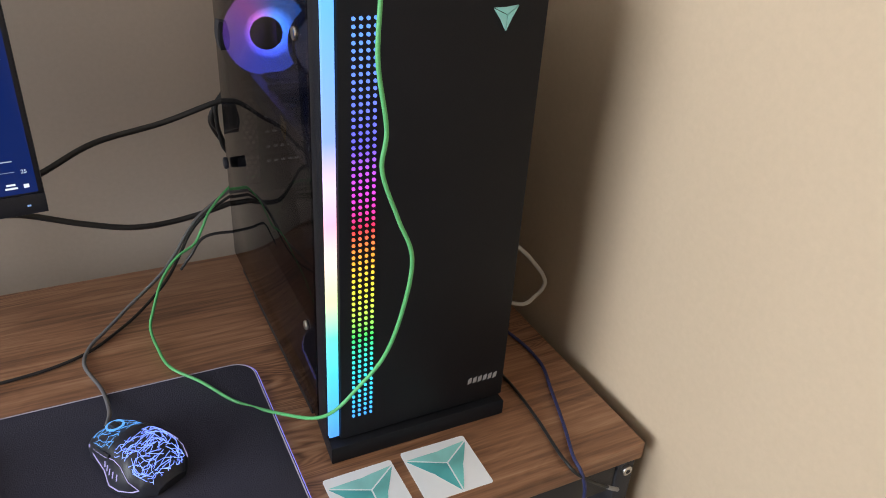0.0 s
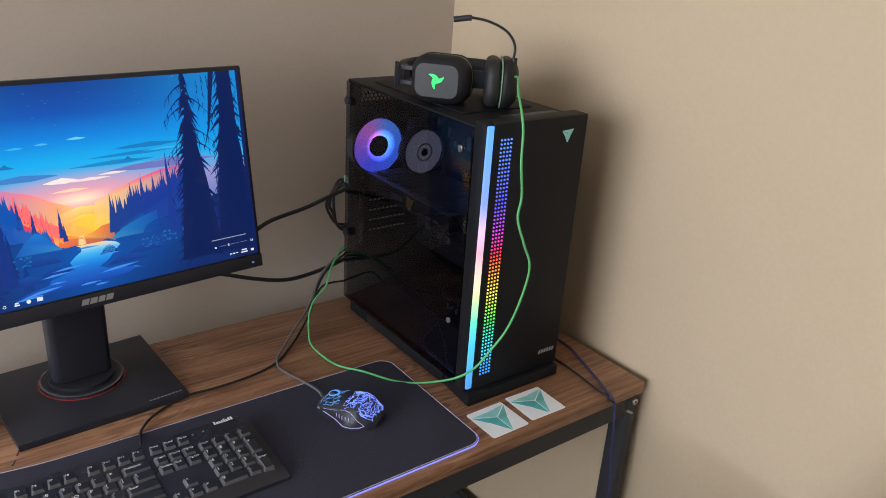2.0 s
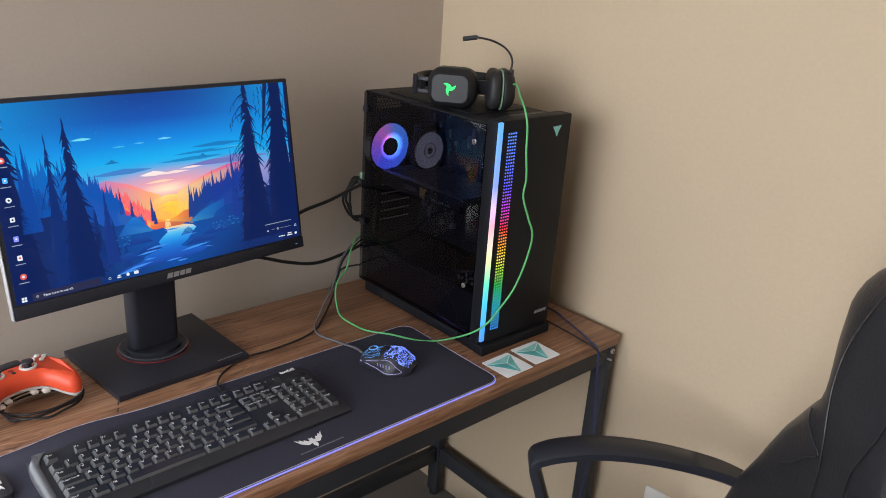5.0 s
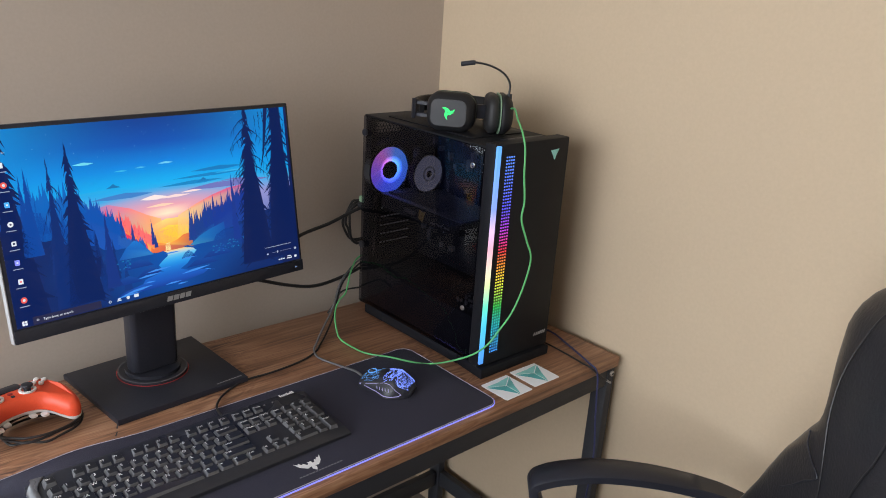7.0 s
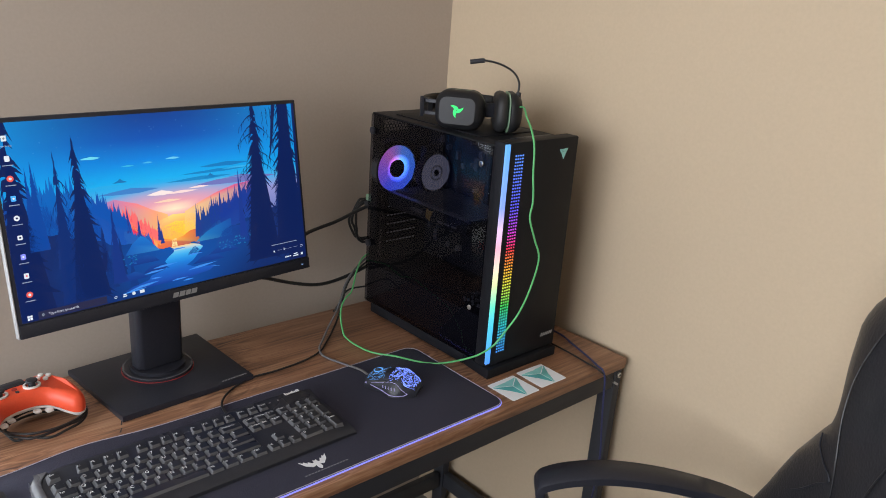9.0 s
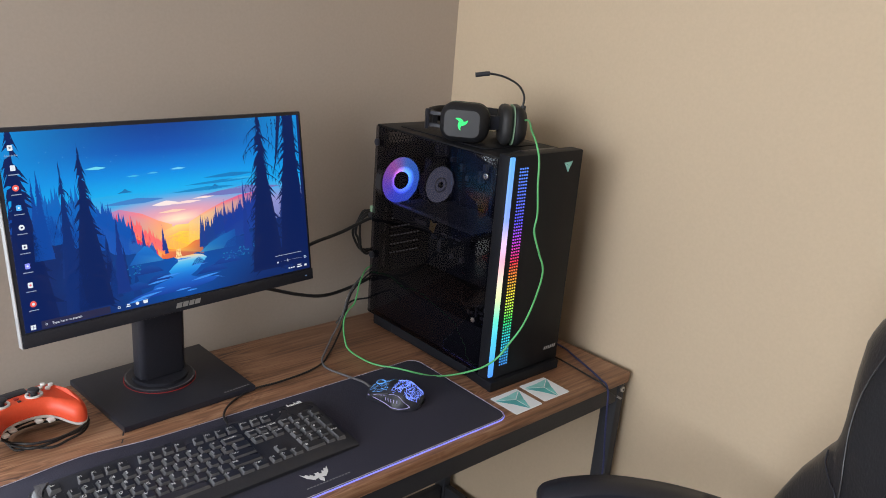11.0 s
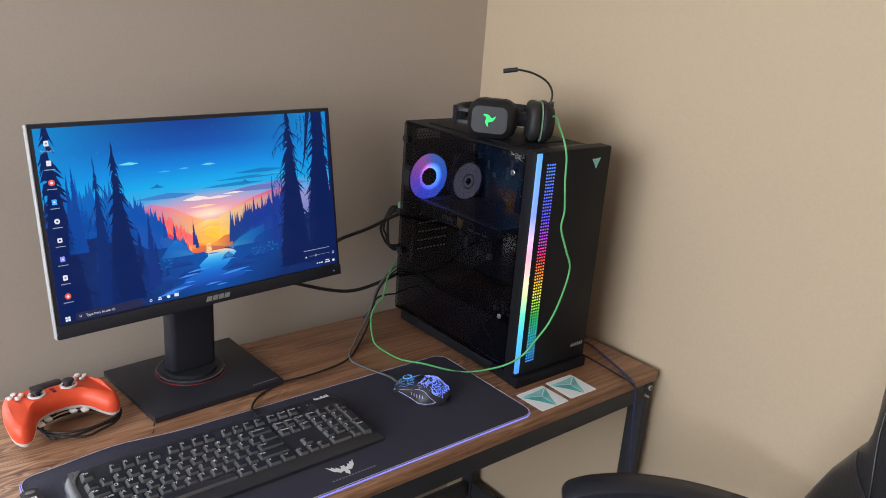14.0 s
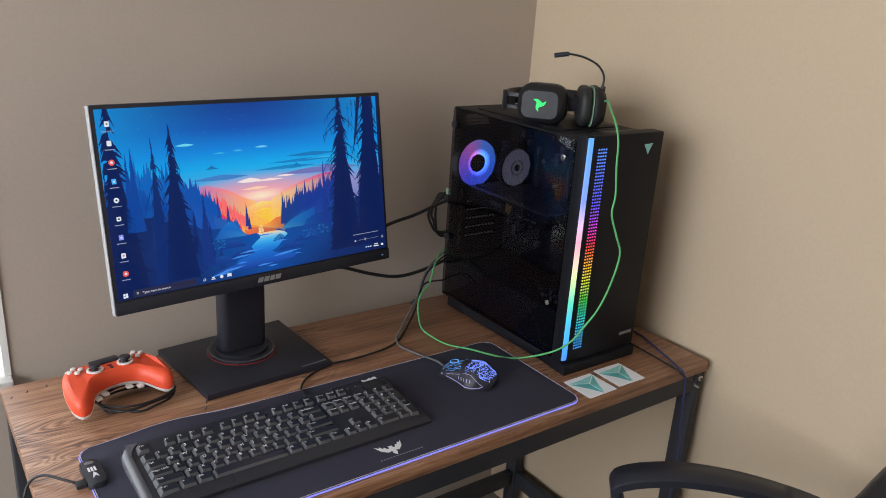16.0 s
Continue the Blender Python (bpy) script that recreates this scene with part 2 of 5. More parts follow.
    "led_dot": glow("led", (0.3, 0.5, 0.9), 0.5),
}
M["strip"] = rainbow("strip_light", ((0.0, (0.06, 0.30, 1.0)), (0.18, (0.06, 0.62, 0.95)), (0.28, (0.12, 0.85, 0.60)), (0.38, (0.75, 0.95, 0.45)), (0.46, (1.0, 0.78, 0.62)),
                                     (0.56, (1.0, 0.45, 0.62)), (0.64, (0.85, 0.60, 0.98)), (0.74, (0.22, 0.36, 1.0)), (1.0, (0.10, 0.42, 1.0))), 0.785, 1.215, 1.1, 0.06)
M["dots"] = rainbow("dot_lights", ((0.0, (0.05, 0.30, 1.0)), (0.14, (0.03, 0.75, 0.9)), (0.26, (0.04, 0.85, 0.12)), (0.38, (0.85, 0.85, 0.05)), (0.48, (1.0, 0.36, 0.03)),
                                   (0.56, (1.0, 0.02, 0.06)), (0.66, (0.60, 0.05, 0.75)), (0.76, (0.12, 0.10, 1.0)), (1.0, (0.10, 0.28, 1.0))), 0.80, 1.19, 1.25, 0.02)

# ---- mesh tools ----


def part(name, bm, material, parent=None, label="", smooth=40):
    me = bpy.data.meshes.new(name)
    bm.normal_update()
    bm.to_mesh(me)
    bm.free()
    me.materials.append(M[material] if isinstance(material, str) else material)
    if smooth:
        me.polygons.foreach_set("use_smooth", [True] * len(me.polygons))
        me.set_sharp_from_angle(angle=radians(smooth))
    ob = new(name, me)
    ob.parent = parent
    return tagged(ob, label)


def thing(name, m, label, category, group="", kind=""):
    ob = new(name)
    ob.empty_display_size = 0.05
    ob.matrix_world = m
    return tagged(ob, label, category, group, kind)


def box(x0, x1, y0, y1, z0, z1, bevel=0.0, seg=2, bm=None):
    bm = bm or bmesh.new()
    v = [bm.verts.new((x, y, z)) for x in (x0, x1) for y in (y0, y1) for z in (z0, z1)]
    f = [bm.faces.new([v[i] for i in q]) for q in ((0, 1, 3, 2), (4, 6, 7, 5), (0, 4, 5, 1), (2, 3, 7, 6), (0, 2, 6, 4), (1, 5, 7, 3))]
    if bevel:
        edges = list({e for g in f for e in g.edges})
        bmesh.ops.bevel(bm, geom=edges, offset=bevel, segments=seg, affect="EDGES", profile=0.5)
    return bm


def prism(outline, z0, z1, bevel=0.0, seg=2, bm=None, axis="z"):
    """An outline in the plane, carried from z0 to z1 along an axis; bevelled on its two rims."""
    bm = bm or bmesh.new()
    turn = {"z": lambda a, b, c: (a, b, c), "y": lambda a, b, c: (a, c, b), "x": lambda a, b, c: (c, a, b)}[axis]
    lo = [bm.verts.new(turn(a, b, z0)) for a, b in outline]
    hi = [bm.verts.new(turn(a, b, z1)) for a, b in outline]
    k = len(outline)
    f = [bm.faces.new(lo[::-1]), bm.faces.new(hi)] + [bm.faces.new((lo[i], lo[(i + 1) % k], hi[(i + 1) % k], hi[i])) for i in range(k)]
    if bevel:
        rims = list({e for g in f[:2] for e in g.edges})
        bmesh.ops.bevel(bm, geom=rims, offset=bevel, segments=seg, affect="EDGES", profile=0.5)
    bmesh.ops.recalc_face_normals(bm, faces=bm.faces[:])
    return bm


def rounded(w, h, r, n=6, cx=0.0, cy=0.0):
    out = []
    for sx, sy, a0 in ((1, 1, 0), (-1, 1, 90), (-1, -1, 180), (1, -1, 270)):
        for i in range(n + 1):
            a = radians(a0 + 90 * i / n)
            out.append((cx + sx * (w / 2 - r) + r * math.cos(a), cy + sy * (h / 2 - r) + r * math.sin(a)))
    return out


def circle(r, n=32, cx=0.0, cy=0.0):
    return [(cx + r * math.cos(2 * math.pi * i / n), cy + r * math.sin(2 * math.pi * i / n)) for i in range(n)]


def ring(r0, r1, z0, z1, n=48, axis="z"):
    bm = bmesh.new()
    turn = {"z": lambda a, b, c: (a, b, c), "y": lambda a, b, c: (a, c, b)}[axis]
    loops = []
    for i in range(n):
        c, s = math.cos(2 * math.pi * i / n), math.sin(2 * math.pi * i / n)
        loops.append([bm.verts.new(turn(r * c, r * s, z)) for r, z in ((r0, z0), (r1, z0), (r1, z1), (r0, z1))])
    for i in range(n):
        a, b = loops[i], loops[(i + 1) % n]
        for j in range(4):
            bm.faces.new((a[j], b[j], b[(j + 1) % 4], a[(j + 1) % 4]))
    bmesh.ops.recalc_face_normals(bm, faces=bm.faces[:])
    return bm


def rings_mesh(rings, cap=True):
    """A skin over rings of points, all of one length, closed at both ends."""
    bm = bmesh.new()
    rows = [[bm.verts.new(p) for p in r] for r in rings]
    k = len(rows[0])
    for a, b in zip(rows, rows[1:]):
        for j in range(k):
            bm.faces.new((a[j], a[(j + 1) % k], b[(j + 1) % k], b[j]))
    if cap:
        bm.faces.new(rows[0][::-1]), bm.faces.new(rows[-1])
    bmesh.ops.recalc_face_normals(bm, faces=bm.faces[:])
    return bm


def spline(points, steps=8):
    """Points along a smooth line through the given ones."""
    p = [Vector(q) for q in points]
    p = [2 * p[0] - p[1]] + p + [2 * p[-1] - p[-2]]
    out = []
    for i in range(1, len(p) - 2):
        a, b, c, d = p[i - 1], p[i], p[i + 1], p[i + 2]
        for s in range(steps):
            t = s / steps
            out.append(0.5 * (2 * b + (c - a) * t + (2 * a - 5 * b + 4 * c - d) * t * t + (3 * b - a - 3 * c + d) * t ** 3))
    return out + [p[-2]]


def tube(points, r, sides=8, steps=8, taper=None):
    """A round tube along a smooth line."""
    line = spline(points, steps)
    rows, up = [], None
    for i, q in enumerate(line):
        d = (line[min(i + 1, len(line) - 1)] - line[max(i - 1, 0)]).normalized()
        up = d.orthogonal().normalized() if up is None else (up - d * up.dot(d)).normalized()
        side = d.cross(up)
        rad = r if taper is None else taper(i / (len(line) - 1)) * r
        rows.append([q + rad * (math.cos(2 * math.pi * j / sides) * up + math.sin(2 * math.pi * j / sides) * side) for j in range(sides)])
    return rings_mesh(rows)


def cable(name, points, r, material, label, category="cable", steps=8):
    return tagged(part(name, tube(points, r, 8, steps), material, None, "", 60), label, category)


def text(name, body, size, material, parent, m, align="CENTER", squeeze=1.0):
    cu = bpy.data.curves.new(name, "FONT")
    cu.body, cu.size, cu.align_x, cu.align_y, cu.extrude, cu.space_character, cu.resolution_u = body, size, align, "CENTER", 0.00008, squeeze, 2
    tmp = bpy.data.objects.new("tmp", cu)
    scene.collection.objects.link(tmp)
    me = bpy.data.meshes.new_from_object(tmp.evaluated_get(bpy.context.evaluated_depsgraph_get()))
    bpy.data.objects.remove(tmp)
    me.name = name
    me.materials.clear()
    me.materials.append(M[material])
    ob = new(name, me)
    ob.parent, ob.matrix_local = parent, m
    return ob


# ---- the room ----


def slab(name, x0, x1, y0, y1, z0, z1, material, label, category):
    return tagged(part(name, box(x0, x1, y0, y1, z0, z1), material, None, "", 0), label, category, "", "structure")


slab("floor", LEFT_X - 0.16, WALL_X + 0.12, BACK_Y - 0.12, WALL_Y + 0.16, -0.1, 0, "floor", "beige carpet floor under the desk", "floor")
slab("ceiling", LEFT_X - 0.16, WALL_X + 0.12, BACK_Y - 0.12, WALL_Y + 0.16, CEIL, CEIL + 0.1, "ceiling", "plain white painted ceiling", "ceiling")
slab("wall_east", WALL_X, WALL_X + 0.12, BACK_Y - 0.12, WALL_Y + 0.16, 0, CEIL, "wall", "beige painted wall beside the desk", "wall")
slab("wall_south", LEFT_X, WALL_X, BACK_Y - 0.12, BACK_Y, 0, CEIL, "wall", "beige painted wall", "wall")
WY = WALL_Y + 0.16
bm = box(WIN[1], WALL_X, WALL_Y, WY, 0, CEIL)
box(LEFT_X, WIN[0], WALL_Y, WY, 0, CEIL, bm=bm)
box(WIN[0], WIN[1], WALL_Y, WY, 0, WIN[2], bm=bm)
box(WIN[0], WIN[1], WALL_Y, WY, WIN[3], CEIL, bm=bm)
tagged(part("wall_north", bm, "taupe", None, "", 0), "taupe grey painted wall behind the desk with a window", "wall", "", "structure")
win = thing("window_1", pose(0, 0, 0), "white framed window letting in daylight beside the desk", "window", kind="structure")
FR, LIN = 0.05, 0.012
WX = LEFT_X - 0.16
bm = box(WX, LEFT_X, WIN_W[1], WY, 0, CEIL)
box(WX, LEFT_X, BACK_Y - 0.12, WIN_W[0], 0, CEIL, bm=bm)
box(WX, LEFT_X, WIN_W[0], WIN_W[1], 0, WIN_W[2], bm=bm)
box(WX, LEFT_X, WIN_W[0], WIN_W[1], WIN_W[3], CEIL, bm=bm)
tagged(part("wall_west", bm, "wall", None, "", 0), "beige painted wall with a window", "wall", "", "structure")
win_w = thing("window_2", pose(0, 0, 0), "white framed window letting in daylight", "window", kind="structure")
bm = box(WX + 0.03, WX + 0.07, WIN_W[0], WIN_W[0] + FR, WIN_W[2], WIN_W[3])
box(WX + 0.03, WX + 0.07, WIN_W[1] - FR, WIN_W[1], WIN_W[2], WIN_W[3], bm=bm)
box(WX + 0.03, WX + 0.07, WIN_W[0] + FR, WIN_W[1] - FR, WIN_W[2], WIN_W[2] + FR, bm=bm)
box(WX + 0.03, WX + 0.07, WIN_W[0] + FR, WIN_W[1] - FR, WIN_W[3] - FR, WIN_W[3], bm=bm)
part("window_frame", bm, "trim", win_w)
part("pane", box(WX + 0.048, WX + 0.052, WIN_W[0] + FR, WIN_W[1] - FR, WIN_W[2] + FR, WIN_W[3] - FR), "pane", win_w).visible_shadow = False
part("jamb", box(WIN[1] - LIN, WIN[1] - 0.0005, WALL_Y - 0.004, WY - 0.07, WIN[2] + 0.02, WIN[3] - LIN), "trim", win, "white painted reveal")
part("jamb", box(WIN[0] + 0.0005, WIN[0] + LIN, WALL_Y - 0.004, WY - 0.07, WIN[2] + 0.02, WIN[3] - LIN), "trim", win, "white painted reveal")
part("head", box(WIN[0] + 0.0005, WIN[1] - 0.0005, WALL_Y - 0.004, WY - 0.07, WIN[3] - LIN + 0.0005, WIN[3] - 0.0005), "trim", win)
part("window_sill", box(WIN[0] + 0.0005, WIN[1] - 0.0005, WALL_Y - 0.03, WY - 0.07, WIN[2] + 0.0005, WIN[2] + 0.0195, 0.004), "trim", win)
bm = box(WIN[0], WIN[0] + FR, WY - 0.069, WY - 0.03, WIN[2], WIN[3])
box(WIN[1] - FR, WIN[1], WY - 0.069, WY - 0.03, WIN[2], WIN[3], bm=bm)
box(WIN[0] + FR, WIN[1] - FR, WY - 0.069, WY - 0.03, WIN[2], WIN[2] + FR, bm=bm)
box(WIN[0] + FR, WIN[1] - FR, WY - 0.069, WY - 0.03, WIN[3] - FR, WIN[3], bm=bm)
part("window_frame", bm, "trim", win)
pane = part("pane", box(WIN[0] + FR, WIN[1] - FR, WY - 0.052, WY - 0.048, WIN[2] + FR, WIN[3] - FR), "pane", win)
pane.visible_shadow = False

# power socket on the wall
sock = thing("power_socket", pose(WALL_X, 0.345, 0.36), "white plastic double power socket on the wall", "socket")
part("plate", prism(rounded(0.075, 0.118, 0.006), -0.007, -0.0005, 0.002, axis="x"), "white", sock)
for z in (-0.02, 0.02):
    part("outlet", prism(rounded(0.030, 0.026, 0.008, cy=z), -0.009, -0.0068, 0.0008, axis="x"), "white", sock)

# ---- the desk ----
DX0, DX1, DY0, DY1, DZ = -0.645, 0.602, 0.502, 1.062, 0.75
desk = thing("desk", pose(0, 0, 0), "rustic brown wood top desk on a black steel frame", "desk")
part("tabletop", box(DX0, DX1, DY0, DY1, DZ - 0.023, DZ, 0.0015), "wood", desk, "brown wood-grain board")
RAIL = DZ - 0.024
for y0 in (DY0 + 0.006, DY1 - 0.026):
    part("rail", box(DX0 + 0.035, DX1 - 0.029, y0, y0 + 0.02, RAIL - 0.042, RAIL, 0.002), "steel", desk)
for x0 in (DX0 + 0.006, DX1 - 0.026):
    part("side_rail", box(x0, x0 + 0.02, DY0 + 0.046, DY1 - 0.046, RAIL - 0.042, RAIL, 0.002), "steel", desk)
    part("lower_rail", box(x0, x0 + 0.02, DY0 + 0.046, DY1 - 0.046, 0.125, 0.17, 0.002), "steel", desk)
for x0 in (DX0 + 0.004, DX1 - 0.028):
    for y0 in (DY0 + 0.004, DY1 - 0.044):
        part("leg", box(x0, x0 + 0.024, y0, y0 + 0.04, 0.012, RAIL, 0.003), "steel", desk)
        part("foot", prism(circle(0.014, 16, x0 + 0.012, y0 + 0.02), 0.0, 0.013, 0.002), "black", desk)
part("lower_rear_rail", box(DX0 + 0.035, DX1 - 0.035, DY1 - 0.04, DY1 - 0.02, 0.125, 0.17, 0.002), "steel", desk)
for x in (DX1 - 0.0165, DX0 + 0.016):
    s = part("screw", prism(circle(0.0065, 14, x, RAIL - 0.0135), DY0 - 0.0005, DY0 + 0.0045, 0.0015, axis="y"), "screw", desk, "zinc hex screw")
    part("socket_hole", prism(circle(0.003, 6, x, RAIL - 0.0135), DY0 - 0.0009, DY0 - 0.0004, axis="y"), "black", s)
for x, y, a, k in ((-0.607, 1.028, 70, 1), (-0.575, 1.034, 80, 1), (-0.632, 1.018, 60, 1), (-0.353, 0.848, 68, 1.8), (-0.362, 0.826, 60, 1.6)):
    part("nick", prism([(-0.0012, -0.004 * k), (0.0012, -0.004 * k), (0.0008, 0.004 * k), (-0.0008, 0.004 * k)], 0.0, 0.0003), "black", desk, "small dark nick in the wood").matrix_local = pose(x, y, DZ, 0, 0, a - 90)

# ---- computer tower ----
PW, PD, PH, PB = 0.2035, 0.412, 0.467, 0.024
pc = thing("computer_tower", pose(0.2775, 0.6105, DZ, 0, 0, 0), "black computer tower with smoked glass side and rainbow lights", "computer")
foot = [(-0.003, -0.007), (PW - 0.004, -0.007), (PW - 0.004, 0.07), (0.004, 0.07)]
part("front_foot", prism(foot, 0.0, PB - 0.002, 0.003), "case", pc)
part("rear_foot", box(0.002, PW - 0.004, 0.325, 0.395, 0.0, PB, 0.004), "case", pc)
part("front_panel", box(0.0090, PW - 0.003, 0, 0.032, PB, PH + 0.009, 0.003), "case", pc, "plain matt black front panel")
part("front_edge", box(-0.0035, 0.0085, 0.006, 0.032, PB, PH + 0.009, 0.002), "case", pc)
part("light_strip", box(-0.0027, 0.0083, 0.0005, 0.0058, PB + 0.006, PH + 0.006, 0.0015), "strip", pc, "diffused rainbow light strip")
part("top_panel", box(0, PW, 0.0325, PD, PH - 0.006, PH, 0.002), "case", pc)
part("top_filter", prism(rounded(0.15, 0.27, 0.01, cx=PW / 2, cy=0.235), PH, PH + 0.0022, 0.001), "case", pc, "black mesh dust filter")
part("bottom_panel", box(0, PW, 0.0325, PD, PB, PB + 0.006), "case", pc)
part("right_panel", box(PW - 0.004, PW, 0.0325, PD, PB + 0.0062, PH - 0.0062), "case", pc)
VENTS = ((0.0200, 0.1000, 0.4235, 0.4470), (0.0170, 0.0400, 0.1300, 0.2760))     # perforated fields: x from, x to, z from, z to
bm, RL, RR = bmesh.new(), 0.0045, PW - 0.0045
for x0, x1, z0, z1 in ((RL, RR, PB + 0.0062, 0.130), (RL, 0.017, 0.130, 0.276), (0.040, RR, 0.130, 0.276), (RL, RR, 0.276, 0.4235), (RL, 0.020, 0.4235, 0.447), (0.100, RR, 0.4235, 0.447), (RL, RR, 0.447, PH - 0.0062)):
    box(x0, x1, PD - 0.004, PD, z0, z1, bm=bm)
part("rear_panel", bm, "inner", pc)
part("rear_post", box(0.0045, 0.016, PD - 0.022, PD - 0.0045, PB + 0.0062, PH - 0.0062), "inner", pc)
part("motherboard_tray", box(PW - 0.036, PW - 0.033, 0.034, PD - 0.005, PB + 0.007, PH - 0.007), "inner", pc)
part("power_supply_cover", box(0.006, PW - 0.037, 0.034, PD - 0.006, PB + 0.0065, PB + 0.095, 0.003), "inner", pc)
part("motherboard", box(PW - 0.0425, PW - 0.0385, 0.14, PD - 0.02, 0.15, PH - 0.035), "board", pc)
for i in range(4):
    part("memory_stick", box(PW - 0.075, PW - 0.043, 0.150 + 0.009 * i, 0.153 + 0.009 * i, 0.30, 0.42, 0.001), "black", pc)
glass = part("glass_panel", box(-0.0042, -0.0002, 0.034, PD - 0.002, PB + 0.004, PH - 0.003, 0.0006), "glass", pc, "smoked tempered glass side panel")
for y, z, r, mt in ((PD - 0.012, PH - 0.038, 0.008, "satin"), (PD - 0.012, 0.17, 0.008, "satin"), (0.058, PH - 0.040, 0.006, "screw"), (0.058, 0.135, 0.005, "screw")):
    part("thumb_screw", prism(circle(r, 20, y, z), -0.0044 - r * 0.7, -0.0044, 0.0015, axis="x"), mt, pc)
# dark block added in the gap under the case, in place of shade
part("under_case_shade", box(0.0005, PW - 0.002, 0.0705, 0.3245, 0.003, PB - 0.0004, 0.002), "case", pc)

# power buttons and sockets on the top, near the front
part("button_bar", box(0.07, 0.19, 0.045, 0.068, PH, PH + 0.0012, 0.0005), "satin", pc)
for x, r in ((0.085, 0.006), (0.105, 0.003)):
    part("button", prism(circle(r, 18, x, 0.056), PH + 0.0012, PH + 0.0026, 0.0005), "black", pc)
for x in (0.125, 0.145, 0.165):
    part("usb_socket", box(x, x + 0.013, 0.052, 0.059, PH + 0.0012, PH + 0.0018), "grey", pc)
part("power_led", prism(circle(0.0016, 10, 0.062, 0.056), PH, PH + 0.0012), "grey", pc)

# triangular mark: three blades
def triangle_mark(cx, cz, s):
    """Three long blades of a pointed-down triangle, as outlines in a plane."""
    a, b, c, o = (-s, 0.62 * s), (s, 0.75 * s), (0.1 * s, -s), (0.12 * s, 0.12 * s)
    mid = lambda p, q, t: (p[0] + (q[0] - p[0]) * t, p[1] + (q[1] - p[1]) * t)
    blades = []
    for p, q in ((a, b), (b, c), (c, a)):
        g = ((p[0] + q[0] + o[0]) / 3, (p[1] + q[1] + o[1]) / 3)
        rim = mid(mid(p, q, 0.5), o, 0.10)
        blades.append([mid(w, g, 0.07) for w in (p, mid(mid(p, q, 0.25), rim, 0.6), rim, mid(mid(p, q, 0.75), rim, 0.6), q, o)])
    return [[(cx + x, cz + z) for x, z in bl] for bl in blades]


bm = bmesh.new()
for bl in triangle_mark(PW - 0.046, PH - 0.021, 0.0125):
    prism(bl, -0.0012, -0.0002, bm=bm, axis="y")
part("badge", bm, "teal_light", pc, "small teal triangular badge")
for i in range(6):
    x = PW - 0.049 + i * 0.0062
    part("badge_bar", prism([(x, 0.052), (x + 0.0042, 0.0535), (x + 0.0047, 0.0602), (x + 0.0007, 0.0587)], -0.0006, -0.0001, axis="y"), "silver", pc)

# dotted light field: four columns of small round lights
dot = prism(circle(0.00165, 8), -0.0012, 0.001, axis="y")
first = part("led", dot, "dots", pc)
DOTS_X0, DOTS_Z0, ROWS_N = 0.0230, PB + 0.029, 65
first.location = (DOTS_X0, 0, DOTS_Z0)
for r in range(ROWS_N):
    for c in range(4):
        if r == 0 and c == 0:
            continue
        d = new("led", first.data)
        d.parent = pc
        d.location = (DOTS_X0 + 0.0062 * c, 0, DOTS_Z0 + 0.00622 * r)


def fan(name, cx, cy, cz, r, blades, frame_mat, blade_mat, hub_r, parent, label, hub_mat="inner"):
    """A cooling fan at rest that blows along y."""
    root = part(name, ring(r * 1.0, r * 1.09, -0.007, 0.012, axis="y"), frame_mat, parent, label)
    root.location = (cx, cy, cz)
    part("hub", prism(circle(hub_r * 1.06, 40), -0.0072, 0.009, 0.001, axis="y"), hub_mat, root)
    for k in range(blades):
        a0 = 2 * math.pi * k / blades
        rows = []
        for i in range(6):
            rr = hub_r + (r * 0.97 - hub_r) * i / 5
            twist = a0 + 0.30 * i / 5
            wdt = 2 * math.pi / blades * 1.3
            row = []
            for j in range(5):
                a = twist + wdt * (j / 4 - 0.5)
                row.append((rr * math.cos(a), 0.0028 * (j / 4 - 0.5) - 0.0045, rr * math.sin(a)))
            rows.append(row + [(x, y + 0.0012, z) for x, y, z in row[::-1]])
        part("blade", rings_mesh(rows), blade_mat, root)
    return root


def angular_light(name, cx, cz):
    """Blades lit from the hub, the colour turning with the angle."""
    m, n, l, b = nodes_of(name)
    geo, sep = n.new("ShaderNodeNewGeometry"), n.new("ShaderNodeSeparateXYZ")
    l.new(geo.outputs["Position"], sep.inputs[0])
    dx, dz, at, dv = (n.new("ShaderNodeMath") for _ in range(4))
    dx.operation = dz.operation = "SUBTRACT"
    dx.inputs[1].default_value, dz.inputs[1].default_value = cx, cz
    l.new(sep.outputs["X"], dx.inputs[0]), l.new(sep.outputs["Z"], dz.inputs[0])
    at.operation = "ARCTAN2"
    l.new(dz.outputs[0], at.inputs[0]), l.new(dx.outputs[0], at.inputs[1])
    rng = n.new("ShaderNodeMapRange")
    rng.inputs["From Min"].default_value, rng.inputs["From Max"].default_value = -math.pi, math.pi
    l.new(at.outputs[0], rng.inputs["Value"])
    ramp = n.new("ShaderNodeValToRGB")
    el = ramp.color_ramp.elements
    stops = ((0.0, (0.30, 0.12, 0.80)), (0.15, (0.08, 0.11, 0.98)), (0.40, (0.05, 0.16, 0.98)), (0.60, (0.06, 0.24, 0.90)), (0.72, (0.10, 0.26, 0.85)), (0.86, (0.62, 0.16, 0.60)), (1.0, (0.30, 0.12, 0.80)))
    while len(el) < len(stops):
        el.new(0.5)
    for e, (p, c) in zip(el, stops):
        e.position, e.color = p, (*c, 1)
    l.new(rng.outputs[0], ramp.inputs[0])
    # brighter towards the hub, where the light sits
